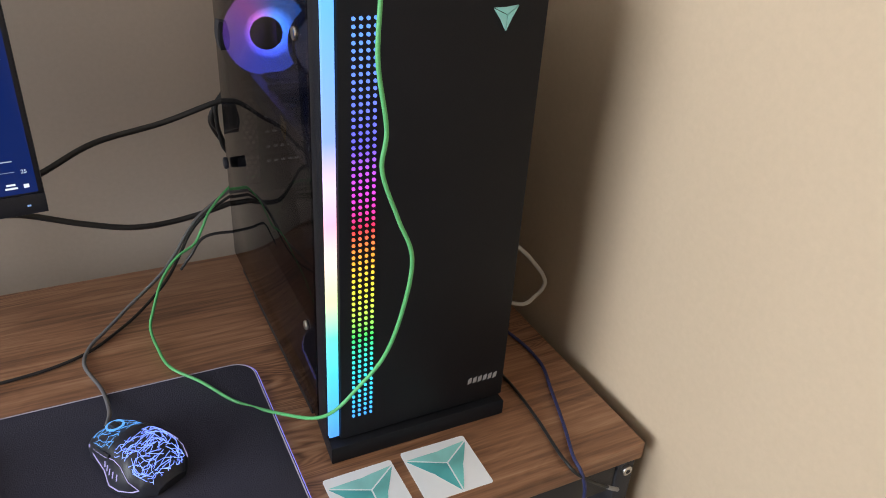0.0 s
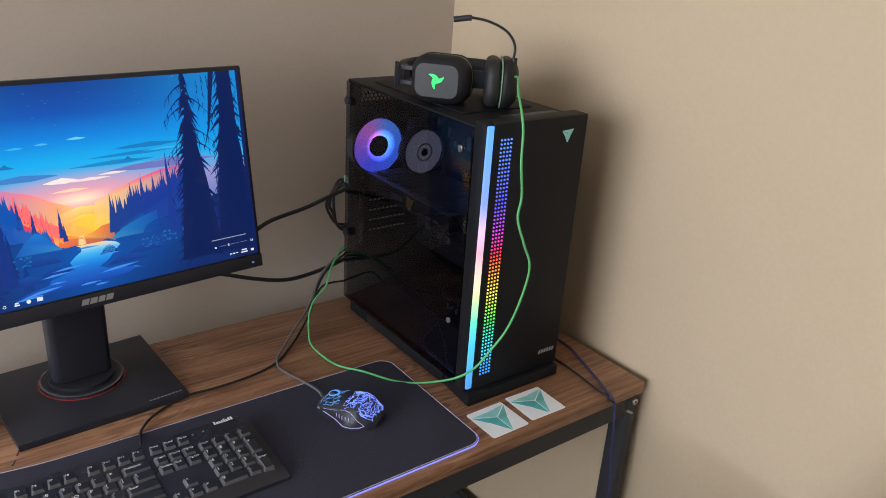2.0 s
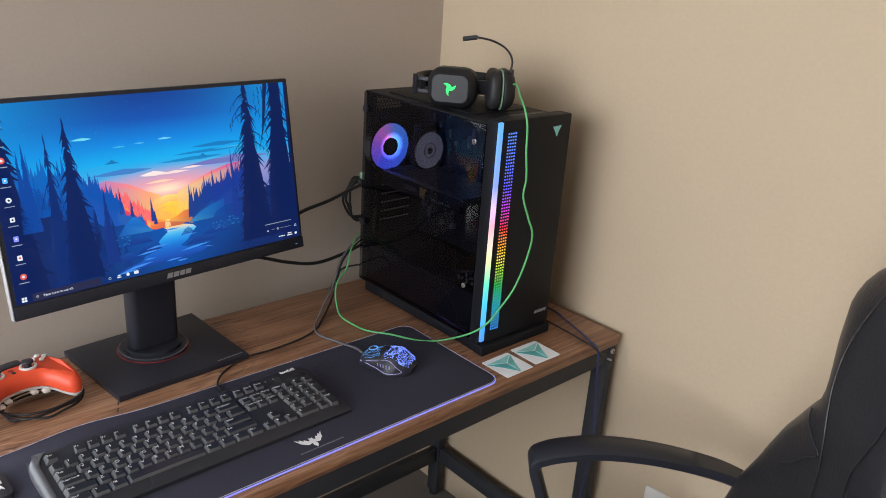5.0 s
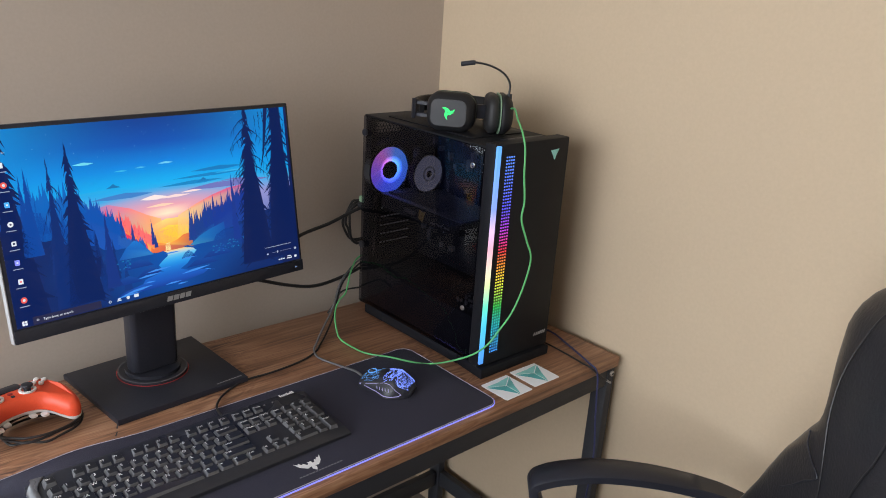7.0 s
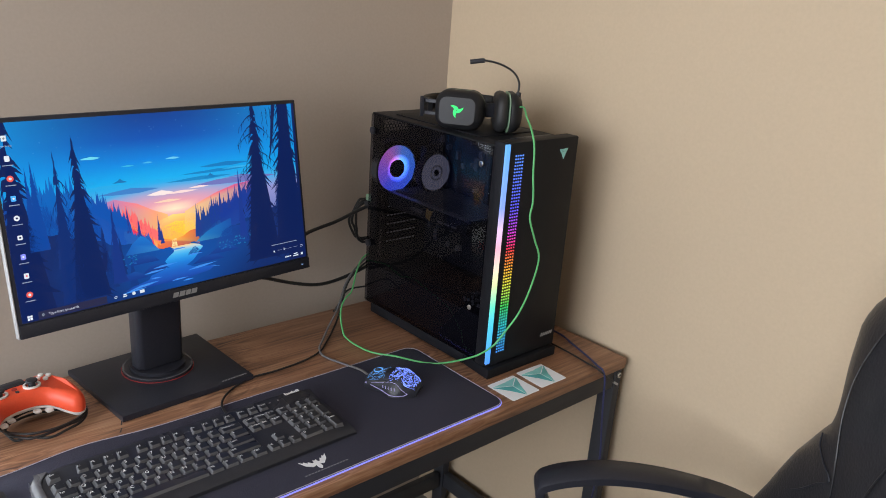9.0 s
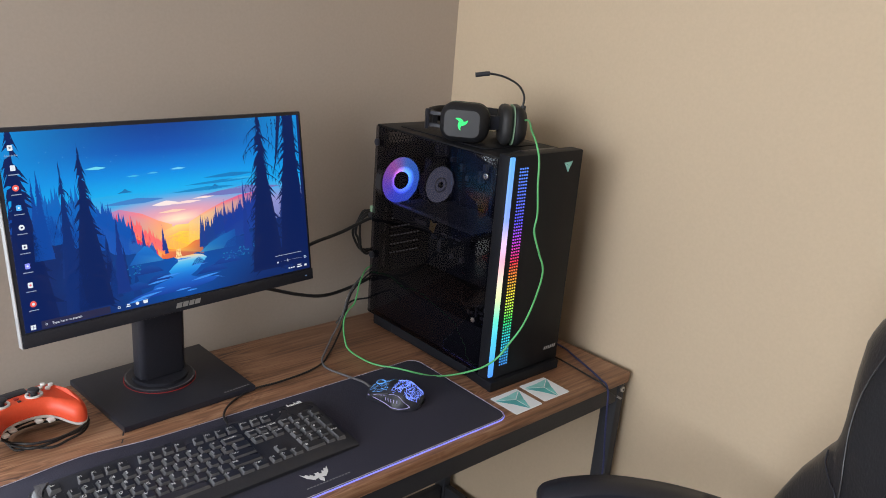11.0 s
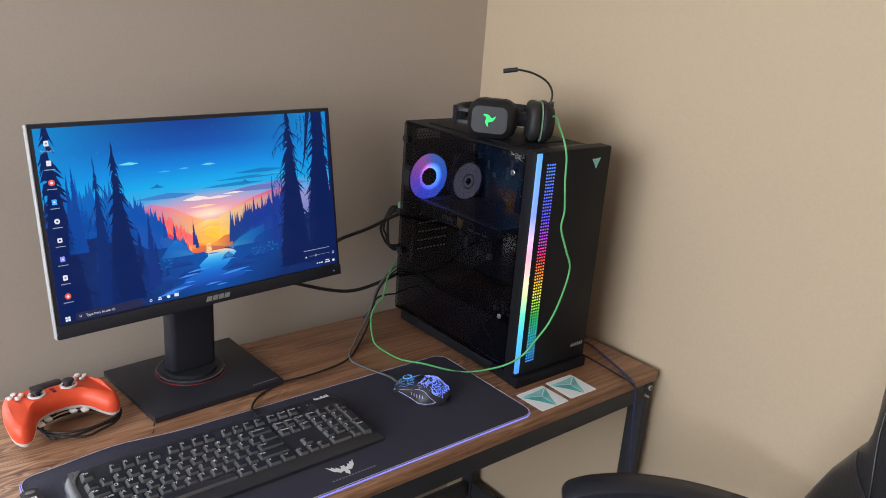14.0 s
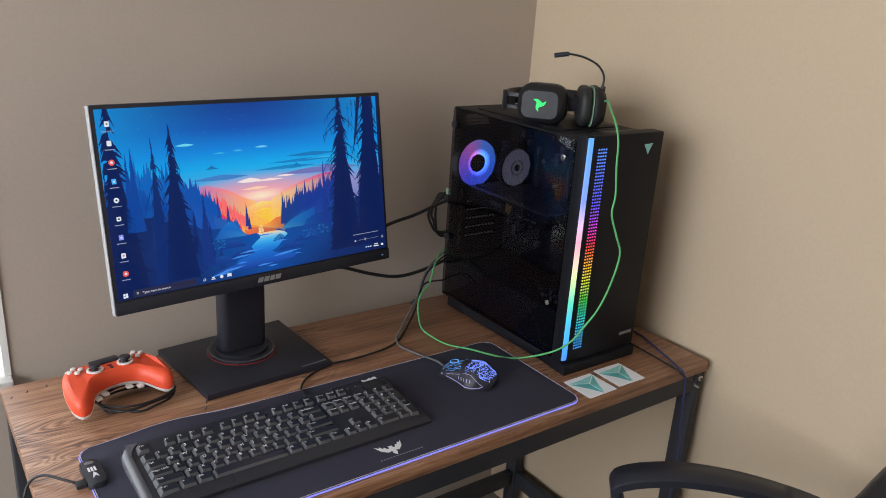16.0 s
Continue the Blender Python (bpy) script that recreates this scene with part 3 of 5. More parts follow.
    cmb, ln, fall = n.new("ShaderNodeCombineXYZ"), n.new("ShaderNodeVectorMath"), n.new("ShaderNodeMapRange")
    l.new(dx.outputs[0], cmb.inputs[0]), l.new(dz.outputs[0], cmb.inputs[2])
    ln.operation = "LENGTH"
    l.new(cmb.outputs[0], ln.inputs[0])
    fall.inputs["From Min"].default_value, fall.inputs["From Max"].default_value = 0.019, 0.033
    fall.inputs["To Min"].default_value, fall.inputs["To Max"].default_value = 9.0, 1.6
    l.new(ln.outputs["Value"], fall.inputs["Value"])
    l.new(ramp.outputs[0], b.inputs["Emission Color"]), l.new(fall.outputs[0], b.inputs["Emission Strength"])
    b.inputs["Base Color"].default_value = (0.25, 0.25, 0.28, 1)
    return m


M["fan_light"] = angular_light("lit_fan_blades", 0.335, 1.092)
fan("rear_fan", 0.052, PD - 0.024, 0.342, 0.054, 11, "inner", "fan_light", 0.019, pc, "case fan with blue and pink lit blades")
cooler = fan("cooler_fan", 0.111, 0.322, 0.341, 0.0425, 11, "inner", "fan_grey_glow", 0.017, pc, "smoke grey processor cooler fan", "fan_grey_glow")
part("hub_cap", prism(circle(0.0075, 28), -0.0084, -0.0073, 0.0004, axis="y"), "inner", cooler)
part("hub_ring", ring(0.0150, 0.0172, -0.0084, -0.0073, axis="y"), "silver", cooler)
part("heat_sink", box(0.100, 0.154, 0.338, 0.362, 0.290, 0.395, 0.003), "inner", pc)
# perforated patches of the rear panel
for x0, x1, z0, z1 in VENTS:
    p, bm = 0.0084, bmesh.new()
    rim = lambda r, cx, cz, y: [bm.verts.new((cx + r * math.sin(math.pi * k / 3), y, cz + r * math.cos(math.pi * k / 3))) for k in range(6)]
    for r in range(int((z1 - z0) / (p * 0.866)) + 1):
        for c in range(int((x1 - x0) / p) + 1):
            cx, cz = x0 + p * (c + 0.5 * (r % 2)), z0 + 0.003 + r * p * 0.866
            if cx > x1 or cz > z1:
                continue
            loops = [rim(p / 1.732, cx, cz, PD - 0.0045), rim(0.0034, cx, cz, PD - 0.0045), rim(0.0034, cx, cz, PD - 0.0030)]
            for lo, hi in zip(loops, loops[1:]):
                for k in range(6):
                    bm.faces.new((lo[k], lo[(k + 1) % 6], hi[(k + 1) % 6], hi[k]))
    tagged(part("vent_mesh", bm, "inner", pc, "honeycomb vent in the rear panel", 0), kind="stuff")
part("port_plug", box(0.006, 0.017, PD + 0.0005, PD + 0.022, 0.262, 0.276, 0.002), "ear_green", pc, "pale green plug in a rear port")
part("port_plug", box(0.005, 0.017, PD + 0.0005, PD + 0.026, 0.243, 0.259, 0.002), "black", pc)
for i in range(5):
    z = 0.155 + 0.021 * i
    cover = part("slot_cover", box(0.045, 0.140, PD - 0.0062, PD - 0.0045, z, z + 0.016, 0.001), "case", pc)
    bm = bmesh.new()
    for j in range(9):
        prism(rounded(0.006, 0.0035, 0.0015, 3, cx=0.052 + 0.0098 * j, cy=z + 0.008), PD - 0.0068, PD - 0.0060, bm=bm, axis="y")
    # white plates stand for the bright wall that shows through the slots
    part("slots_lit", bm, "white", cover)
# graphics card
gpu = part("graphics_card", box(0.03, PW - 0.044, 0.12, PD - 0.03, 0.258, 0.290, 0.004), "black", pc, "black graphics card with a gold mark")
part("card_plate", box(0.028, PW - 0.046, 0.118, PD - 0.032, 0.2902, 0.293, 0.001), "card_metal", gpu)
bm = bmesh.new()
random.seed(6)
for i in range(46):
    y = 0.122 + 0.0055 * i
    box(0.034 + 0.012 * random.random(), PW - 0.052, y, y + 0.0014, 0.2931, 0.2955 + 0.004 * random.random(), bm=bm)
tagged(part("cooling_fins", bm, "card_metal", gpu, "thin fins on the card's back"), kind="stuff")
part("gold_mark", prism([(0.235, 0.262), (0.248, 0.268), (0.246, 0.287), (0.236, 0.283), (0.226, 0.286), (0.231, 0.274)], 0.0285, 0.0298, axis="x"), "gold", gpu)
for i in range(5):
    part("mark_bar", box(0.0285, 0.0299, 0.262 + 0.0075 * i, 0.2675 + 0.0075 * i, 0.270, 0.279), "grey", gpu)
for i in range(3):
    part("card_bar", box(0.0285, 0.0299, 0.150 + 0.022 * i, 0.165 + 0.022 * i, 0.266, 0.270), "grey", gpu)
for k, z in enumerate((0.272, 0.282)):
    part("power_lead", tube([(0.04, 0.13, z), (0.03, 0.105, z + 0.01), (0.06, 0.09, z - 0.02), (0.15, 0.10, z - 0.05)], 0.003, 6), "black_cable", pc)
part("lead_bundle", tube([(0.15, 0.07, 0.13), (0.10, 0.075, 0.20), (0.12, 0.07, 0.30), (0.16, 0.08, 0.42)], 0.006, 8), "black_cable", pc)
part("lead_bundle", tube([(0.06, 0.06, 0.125), (0.07, 0.08, 0.14), (0.05, 0.14, 0.128), (0.10, 0.20, 0.135)], 0.004, 8), "black_cable", pc)
bm = bmesh.new()
random.seed(4)
for i in range(26):
    y, x = 0.06 + 0.06 * random.random(), 0.03 + 0.05 * random.random()
    box(x, x + 0.004, y, y + 0.004, PB + 0.0955, PB + 0.099 + 0.006 * random.random(), bm=bm)
tagged(part("connector", bm, "grey", pc, "pale plug ends on the power supply cover"), kind="stuff")
bm = bmesh.new()
for i in range(40):
    y, z = 0.15 + 0.22 * random.random(), 0.16 + 0.26 * random.random()
    s = 0.003 + 0.008 * random.random()
    box(PW - 0.0425 - 0.002 - 0.012 * random.random(), PW - 0.0424, y, y + s, z, z + s * (1 + 2 * random.random()), bm=bm)
tagged(part("board_component", bm, "card_metal", pc, "small chips and sockets on the board"), kind="stuff")

# ---- monitor ----
mon = thing("monitor", pose(-0.234, 0.975, DZ, 0, 0, 5.0), "black flat computer monitor showing a forest sunset", "monitor")
base = [(-0.128, -0.118), (0.122, -0.126), (0.130, 0.098), (-0.132, 0.098)]
part("stand_base", prism(base, 0.0, 0.012, 0.002), "satin", mon)
for i in range(9):
    part("base_bar", box(0.062 + 0.006 * i, 0.0665 + 0.006 * i, -0.117, -0.114, 0.012, 0.0123), "grey", mon)
part("red_ring", ring(0.0640, 0.0655, 0.012, 0.0128), "red", mon).location = (0, 0.010, 0)
part("swivel_disc", prism(circle(0.0635, 48, 0, 0.010), 0.012, 0.017, 0.002), "satin", mon)
part("disc_edge", ring(0.0603, 0.0630, 0.0168, 0.0176), "rail", mon).location = (0, 0.010, 0)
part("stand_collar", prism(circle(0.050, 48, 0, 0.010), 0.017, 0.023, 0.003), "satin", mon)
part("stand_neck", prism(rounded(0.088, 0.042, 0.010, cy=0.010), 0.024, 0.30, 0.004), "satin", mon)
part("neck_joint", box(-0.04, 0.04, -0.045, -0.02, 0.25, 0.33, 0.006), "satin", mon)
head = part("panel", box(-0.272, 0.272, -0.006, 0.010, 0.0, 0.334, 0.003), "satin", mon)
head.matrix_local = pose(0.0125, -0.0775, 0.179, -9.2, 0, 0.3)
part("rear_housing", box(-0.20, 0.20, 0.0102, 0.034, 0.04, 0.27, 0.010), "black", head)
part("edge_trim", box(-0.2735, -0.2722, -0.0058, 0.009, 0.001, 0.333), "silver", head, "silver side edge")
part("chin", box(-0.2715, 0.2715, -0.0082, -0.0062, 0.0012, 0.0225, 0.0006), "satin", head)
part("status_light", box(0.252, 0.256, -0.0087, -0.0081, 0.010, 0.012), "led_dot", head)
for i, (x, w) in enumerate(((-0.024, 0.010), (-0.012, 0.010), (0.0, 0.009), (0.011, 0.010))):
    part("badge_bar", prism([(x, 0.008), (x + w, 0.008), (x + w + 0.003, 0.0165), (x + 0.003, 0.0165)], -0.0088, -0.0081, axis="y"), "silver", head)

SW, SH, SZ = 0.532, 0.302, 0.0250     # lit area and its lower edge


def lerp(a, b, t):
    t = min(max(t, 0.0), 1.0)
    return tuple(p + (q - p) * t for p, q in zip(a, b))


class Picture:
    """Flat coloured shapes laid over one another; u to the right and v up, both 0 to 1."""

    def __init__(self):
        self.verts, self.faces, self.cols, self.layer = [], [], [], 0

    def shape(self, pts, colours):
        if not isinstance(colours[0], tuple):
            colours = [colours] * len(pts)
        k = len(self.verts)
        for u, v in pts:
            self.verts.append(((min(max(u, 0), 1) - 0.5) * SW, -0.0063 - 0.00004 * self.layer, SZ + min(max(v, 0), 1) * SH))
        self.faces.append(tuple(range(k, k + len(pts))))
        self.cols += colours

    def up(self):
        self.layer += 1


def sky_colour(u, v):
    stops = ((1.0, (0.004, 0.048, 0.27)), (0.86, (0.003, 0.085, 0.45)), (0.74, (0.002, 0.235, 0.74)), (0.64, (0.006, 0.42, 0.86)), (0.57, (0.05, 0.40, 0.78)), (0.50, (0.30, 0.30, 0.62)), (0.30, (0.10, 0.16, 0.45)))
    c = stops[0][1]
    for (v1, c1), (v0, c0) in zip(stops, stops[1:]):
        if v <= v1:
            c = lerp(c1, c0, (v1 - v) / (v1 - v0))
    side = min(1.0, abs(u - 0.47) / 0.45) ** 2
    c = lerp(c, (0.003, 0.30, 0.74), side * 0.75) if v > 0.6 else c
    d = math.hypot((u - 0.50) * 1.15, (v - 0.46) * 2.7)
    c = lerp((0.98, 0.40, 0.42), c, (d - 0.05) / 0.33) if d < 0.38 else c
    return lerp((1.0, 0.90, 0.62), c, d / 0.11) if d < 0.11 else c


def spruce(pic, u, base, top, width, colour, rng, droop=0.5, gaps=0.0, mass=0.34):
    """A conifer: a tapering dark core and drooping boughs of uneven length."""
    h = top - base
    pic.shape([(u - width * mass, base), (u + width * mass, base), (u + width * mass * 0.55, base + h * 0.40), (u + 0.0022, base + h * 0.78), (u, top), (u - 0.0022, base + h * 0.78), (u - width * mass * 0.55, base + h * 0.40)], colour)
    n = max(6, int(h * 52))
    for i in range(n):
        f = i / n
        v = top - h * (0.05 + 0.95 * f)
        for side in (-1, 1):
            if rng.random() < gaps:
                continue
            w = width * (0.08 + 0.92 * f ** 0.8) * (0.45 + 0.65 * rng.random()) * 0.5
            st = h / n * 1.4
            pic.shape([(u, v + st), (u + side * w * 0.5, v + st * 0.35), (u + side * w, v - st * droop * (0.5 + rng.random())), (u + side * w * 0.45, v - st * 0.35), (u, v - st * 0.5)], colour)


def bough(pic, u, v, u1, v1, colour, rng):
    """A bare hanging bough with a few twigs."""
    bend = lambda t: (u + (u1 - u) * t, v + (v1 - v) * t ** 1.7)
    pts = [bend(i / 5) for i in range(6)]
    pic.shape([(a, b + 0.005 * (1 - i / 6)) for i, (a, b) in enumerate(pts)] + [(a, b - 0.006 * (1 - i / 6)) for i, (a, b) in reversed(list(enumerate(pts)))], colour)
    for a, b in pts[1:]:
        du = (rng.random() - 0.5) * 0.022
        pic.shape([(a - 0.0012, b), (a + 0.0016, b + 0.002), (a + du, b - 0.03 - 0.03 * rng.random())], colour)


def tree_row(pic, u0, u1, v0, v1, h, colour, rng, foot, n, low=None):
    """A jagged row of small conifers on a slope, with the wood below them fading to another tone."""
    low = low or colour
    for i in range(n):
        f = (i + 0.6 * rng.random()) / n
        u, v = u0 + (u1 - u0) * f, v0 + (v1 - v0) * f
        t = h * (0.35 + 0.85 * rng.random() ** 1.4)
        w = (0.006 + 0.004 * rng.random()) * (0.5 + h / 0.16)
        pic.shape([(u - w, v - 0.03), (u + w, v - 0.03), (u + w * 0.7, v + t * 0.20), (u + w * 0.3, v + t * 0.55), (u, v + t), (u - w * 0.3, v + t * 0.55), (u - w * 0.7, v + t * 0.20)], colour)
    for i in range(12):
        a, b = u0 + (u1 - u0) * i / 12, u0 + (u1 - u0) * (i + 1) / 12
        va, vb = v0 + (v1 - v0) * i / 12, v0 + (v1 - v0) * (i + 1) / 12
        pic.shape([(a, va), (b, vb), (b, vb - foot), (a, va - foot)], [colour, colour, low, low])


def forest_picture():
    pic, rng = Picture(), random.Random(11)
    nu, nv = 56, 44
    for i in range(nu):
        for j in range(nv):
            q = [(i / nu, j / nv), ((i + 1) / nu, j / nv), ((i + 1) / nu, (j + 1) / nv), (i / nu, (j + 1) / nv)]
            pic.shape(q, [sky_colour(*p) for p in q])
    pic.up()
    for i in range(26):                                                   # stars
        u, v = 0.1 + 0.7 * rng.random(), 0.80 + 0.19 * rng.random()
        pic.shape([(u, v), (u + 0.0016, v), (u + 0.0016, v + 0.0028), (u, v + 0.0028)], (0.20, 0.42, 0.75))
    for u, v, w, h, c in ((0.255, 0.785, 0.032, 0.010, (0.16, 0.70, 0.85)), (0.365, 0.725, 0.022, 0.006, (0.05, 0.48, 0.80)), (0.43, 0.732, 0.018, 0.006, (0.08, 0.50, 0.82)), (0.515, 0.742, 0.026, 0.008, (0.16, 0.62, 0.88)),
                          (0.70, 0.672, 0.10, 0.016, (0.006, 0.19, 0.52)), (0.66, 0.640, 0.13, 0.012, (0.006, 0.22, 0.56)), (0.75, 0.645, 0.07, 0.008, (0.04, 0.44, 0.80)), (0.60, 0.607, 0.12, 0.014, (0.008, 0.24, 0.56)),
                          (0.67, 0.590, 0.10, 0.006, (0.07, 0.46, 0.80)), (0.74, 0.570, 0.16, 0.03, (0.16, 0.18, 0.50)), (0.36, 0.585, 0.10, 0.020, (0.05, 0.22, 0.58)), (0.28, 0.625, 0.10, 0.010, (0.02, 0.40, 0.80)),
                          (0.46, 0.552, 0.045, 0.018, (0.95, 0.80, 0.78)), (0.53, 0.545, 0.060, 0.010, (0.97, 0.72, 0.70)), (0.595, 0.560, 0.040, 0.008, (0.95, 0.74, 0.74)), (0.48, 0.505, 0.05, 0.010, (1.0, 0.66, 0.48))):
        pic.shape([(u - w, v), (u - w * 0.5, v + h * 0.55), (u + w * 0.1, v + h), (u + w * 0.7, v + h * 0.4), (u + w, v), (u + w * 0.3, v - h * 0.6), (u - w * 0.5, v - h * 0.4)], c)
    for u, v, s in ((0.335, 0.640, 0.024), (0.641, 0.606, 0.026)):          # far peaks
        pic.shape([(u - s, v), (u + s, v), (u + s * 0.3, v + s * 0.55), (u + s * 0.05, v + s * 0.95), (u - s * 0.35, v + s * 0.45)], (0.010, 0.17, 0.46))
    pic.up()
    # glowing slopes on both sides and the yellow valley between them
    pic.shape([(0.22, 0.25), (0.22, 0.52), (0.31, 0.555), (0.38, 0.515), (0.43, 0.465), (0.475, 0.43), (0.48, 0.25)], [(0.04, 0.10, 0.40), (0.14, 0.20, 0.58), (0.55, 0.24, 0.46), (0.96, 0.24, 0.26), (1.0, 0.36, 0.22), (1.0, 0.55, 0.20), (1.0, 0.55, 0.06)])
    pic.shape([(0.52, 0.25), (0.535, 0.43), (0.60, 0.480), (0.66, 0.515), (0.73, 0.545), (0.83, 0.560), (0.85, 0.25)], [(1.0, 0.60, 0.04), (1.0, 0.62, 0.26), (0.98, 0.36, 0.32), (0.90, 0.16, 0.24), (0.78, 0.12, 0.26), (0.36, 0.10, 0.36), (0.06, 0.06, 0.30)])
    pic.shape([(0.40, 0.20), (0.415, 0.33), (0.445, 0.40), (0.49, 0.425), (0.54, 0.420), (0.60, 0.40), (0.62, 0.20)], [(1.0, 0.32, 0.06), (1.0, 0.33, 0.16), (1.0, 0.56, 0.20), (1.0, 0.76, 0.22), (1.0, 0.72, 0.16), (0.98, 0.52, 0.10), (0.96, 0.62, 0.02)])
    pic.shape([(0.43, 0.25), (0.45, 0.36), (0.50, 0.385), (0.56, 0.37), (0.585, 0.25)], [(1.0, 0.48, 0.03), (1.0, 0.66, 0.05), (1.0, 0.78, 0.06), (0.98, 0.72, 0.05), (0.95, 0.60, 0.02)])
    pic.up()
    tree_row(pic, 0.33, 0.440, 0.465, 0.31, 0.060, (0.98, 0.16, 0.16), rng, 0.05, 34, (1.0, 0.36, 0.08))
    tree_row(pic, 0.30, 0.415, 0.445, 0.285, 0.085, (0.80, 0.045, 0.11), rng, 0.10, 34, (0.92, 0.14, 0.07))
    pic.shape([(0.425, 0.235), (0.43, 0.285), (0.455, 0.295), (0.49, 0.280), (0.52, 0.292), (0.545, 0.315), (0.57, 0.320), (0.585, 0.235)], [(0.85, 0.14, 0.05), (0.90, 0.20, 0.06), (0.95, 0.26, 0.05), (1.0, 0.45, 0.08), (0.95, 0.30, 0.05), (0.85, 0.20, 0.06), (0.70, 0.15, 0.07), (0.35, 0.12, 0.10)])
    pic.shape([(0.476, 0.240), (0.496, 0.240), (0.494, 0.284), (0.479, 0.282)], (1.0, 0.80, 0.36))
    pic.up()
    mid, deep = (0.006, 0.085, 0.42), (0.005, 0.045, 0.27)
    tree_row(pic, 0.22, 0.345, 0.555, 0.40, 0.100, mid, rng, 0.22, 34, (0.010, 0.090, 0.46))
    tree_row(pic, 0.33, 0.41, 0.36, 0.29, 0.055, (0.02, 0.11, 0.44), rng, 0.14, 18, (0.008, 0.12, 0.46))
    tree_row(pic, 0.575, 0.66, 0.300, 0.385, 0.140, (0.012, 0.050, 0.26), rng, 0.08, 16, (0.012, 0.12, 0.42))
    tree_row(pic, 0.625, 0.80, 0.355, 0.475, 0.110, (0.010, 0.042, 0.30), rng, 0.30, 30, (0.006, 0.070, 0.34))
    tree_row(pic, 0.05, 0.24, 0.62, 0.56, 0.13, (0.004, 0.125, 0.50), rng, 0.4, 20, (0.005, 0.050, 0.30))
    tree_row(pic, 0.0, 0.26, 0.56, 0.40, 0.12, (0.004, 0.060, 0.33), rng, 0.4, 26, (0.004, 0.035, 0.22))
    for u, b, t in ((0.440, 0.29, 0.425), (0.447, 0.27, 0.35), (0.375, 0.33, 0.43), (0.343, 0.36, 0.50), (0.667, 0.38, 0.52), (0.700, 0.40, 0.52), (0.5825, 0.29, 0.44)):
        spruce(pic, u, b, t, 0.020, (0.020, 0.045, 0.26), rng, 0.5, 0.05)
    pic.up()
    lowc = lambda u, v: lerp((0.003, 0.022, 0.135), (0.003, 0.085, 0.40), 1.1 - abs(u - 0.50) * 2.6 - abs(v - 0.20) * 2.0)
    top_of = lambda u: 0.235 + 0.52 * max(0.0, abs(u - 0.50) - 0.075) ** 0.90 * (1.0 if u < 0.5 else 0.72) + 0.008 * math.sin(u * 60) + 0.005 * math.sin(u * 151)
    n = 90
    for k in range(n):                                                    # the dark valley floor
        u0, u1 = k / n, (k + 1) / n
        for f0, f1 in ((0, 0.25), (0.25, 0.5), (0.5, 0.75), (0.75, 1.0)):
            pts = [(u0, top_of(u0) * f0), (u1, top_of(u1) * f0), (u1, top_of(u1) * f1), (u0, top_of(u0) * f1)]
            pic.shape(pts, [lowc(*p) for p in pts])
    pic.up()
    pic.shape([(0.32, 0.24), (0.345, 0.295), (0.375, 0.335), (0.392, 0.320), (0.415, 0.275), (0.435, 0.236)], [(0.008, 0.10, 0.42), (0.006, 0.13, 0.52), (0.010, 0.20, 0.62), (0.010, 0.17, 0.58), (0.010, 0.14, 0.52), (0.03, 0.22, 0.56)])
    pic.shape([(0.56, 0.24), (0.60, 0.285), (0.64, 0.315), (0.70, 0.345), (0.70, 0.24)], [(0.04, 0.26, 0.50), (0.010, 0.17, 0.50), (0.008, 0.12, 0.46), (0.006, 0.08, 0.38), (0.006, 0.08, 0.36)])
    pic.shape([(0.63, 0.19), (0.665, 0.275), (0.70, 0.300), (0.73, 0.292), (0.77, 0.310), (0.82, 0.25), (0.85, 0.18)], [(0.006, 0.07, 0.34), (0.006, 0.055, 0.30), (0.005, 0.045, 0.26), (0.005, 0.05, 0.29), (0.005, 0.040, 0.24), (0.005, 0.035, 0.22), (0.005, 0.03, 0.20)])
    for k in range(46):                                                   # dark wood on both slopes
        u = rng.choice((0.34 * rng.random(), 0.76 + 0.24 * rng.random()))
        b = 0.04 + rng.random() * max(0.05, top_of(u) - 0.10)
        spruce(pic, u, b, b + 0.12 + 0.12 * rng.random(), 0.034 + 0.02 * rng.random(), lerp((0.006, 0.018, 0.11), (0.006, 0.050, 0.27), rng.random() * (1.0 - 1.3 * abs(u - 0.5))), rng, 0.7, 0.05)
    pic.up()
    # the stream, widening from the fall towards the viewer
    banks = ((0.238, 0.470, 0.545, (1.0, 0.62, 0.22)), (0.226, 0.482, 0.572, (0.60, 0.66, 0.62)), (0.208, 0.480, 0.585, (0.14, 0.55, 0.86)), (0.188, 0.462, 0.572, (0.05, 0.42, 0.85)), (0.165, 0.446, 0.560, (0.02, 0.30, 0.78)), (0.140, 0.455, 0.545, (0.012, 0.20, 0.68)),
             (0.118, 0.440, 0.520, (0.010, 0.15, 0.60)), (0.100, 0.395, 0.545, (0.010, 0.12, 0.55)), (0.078, 0.385, 0.620, (0.010, 0.10, 0.50)), (0.058, 0.330, 0.600, (0.010, 0.075, 0.42)), (0.040, 0.300, 0.520, (0.008, 0.05, 0.32)))
    for (va, la, ra, ca), (vb, lb, rb, cb) in zip(banks, banks[1:]):
        pic.shape([(la, va), (ra, va), (rb, vb), (lb, vb)], [ca, ca, cb, cb])
    for c, s, y in ((0.552, 0.026, 0.190), (0.415, 0.045, 0.140), (0.60, 0.060, 0.130), (0.38, 0.05, 0.195), (0.66, 0.06, 0.165), (0.335, 0.05, 0.115)):   # boulders
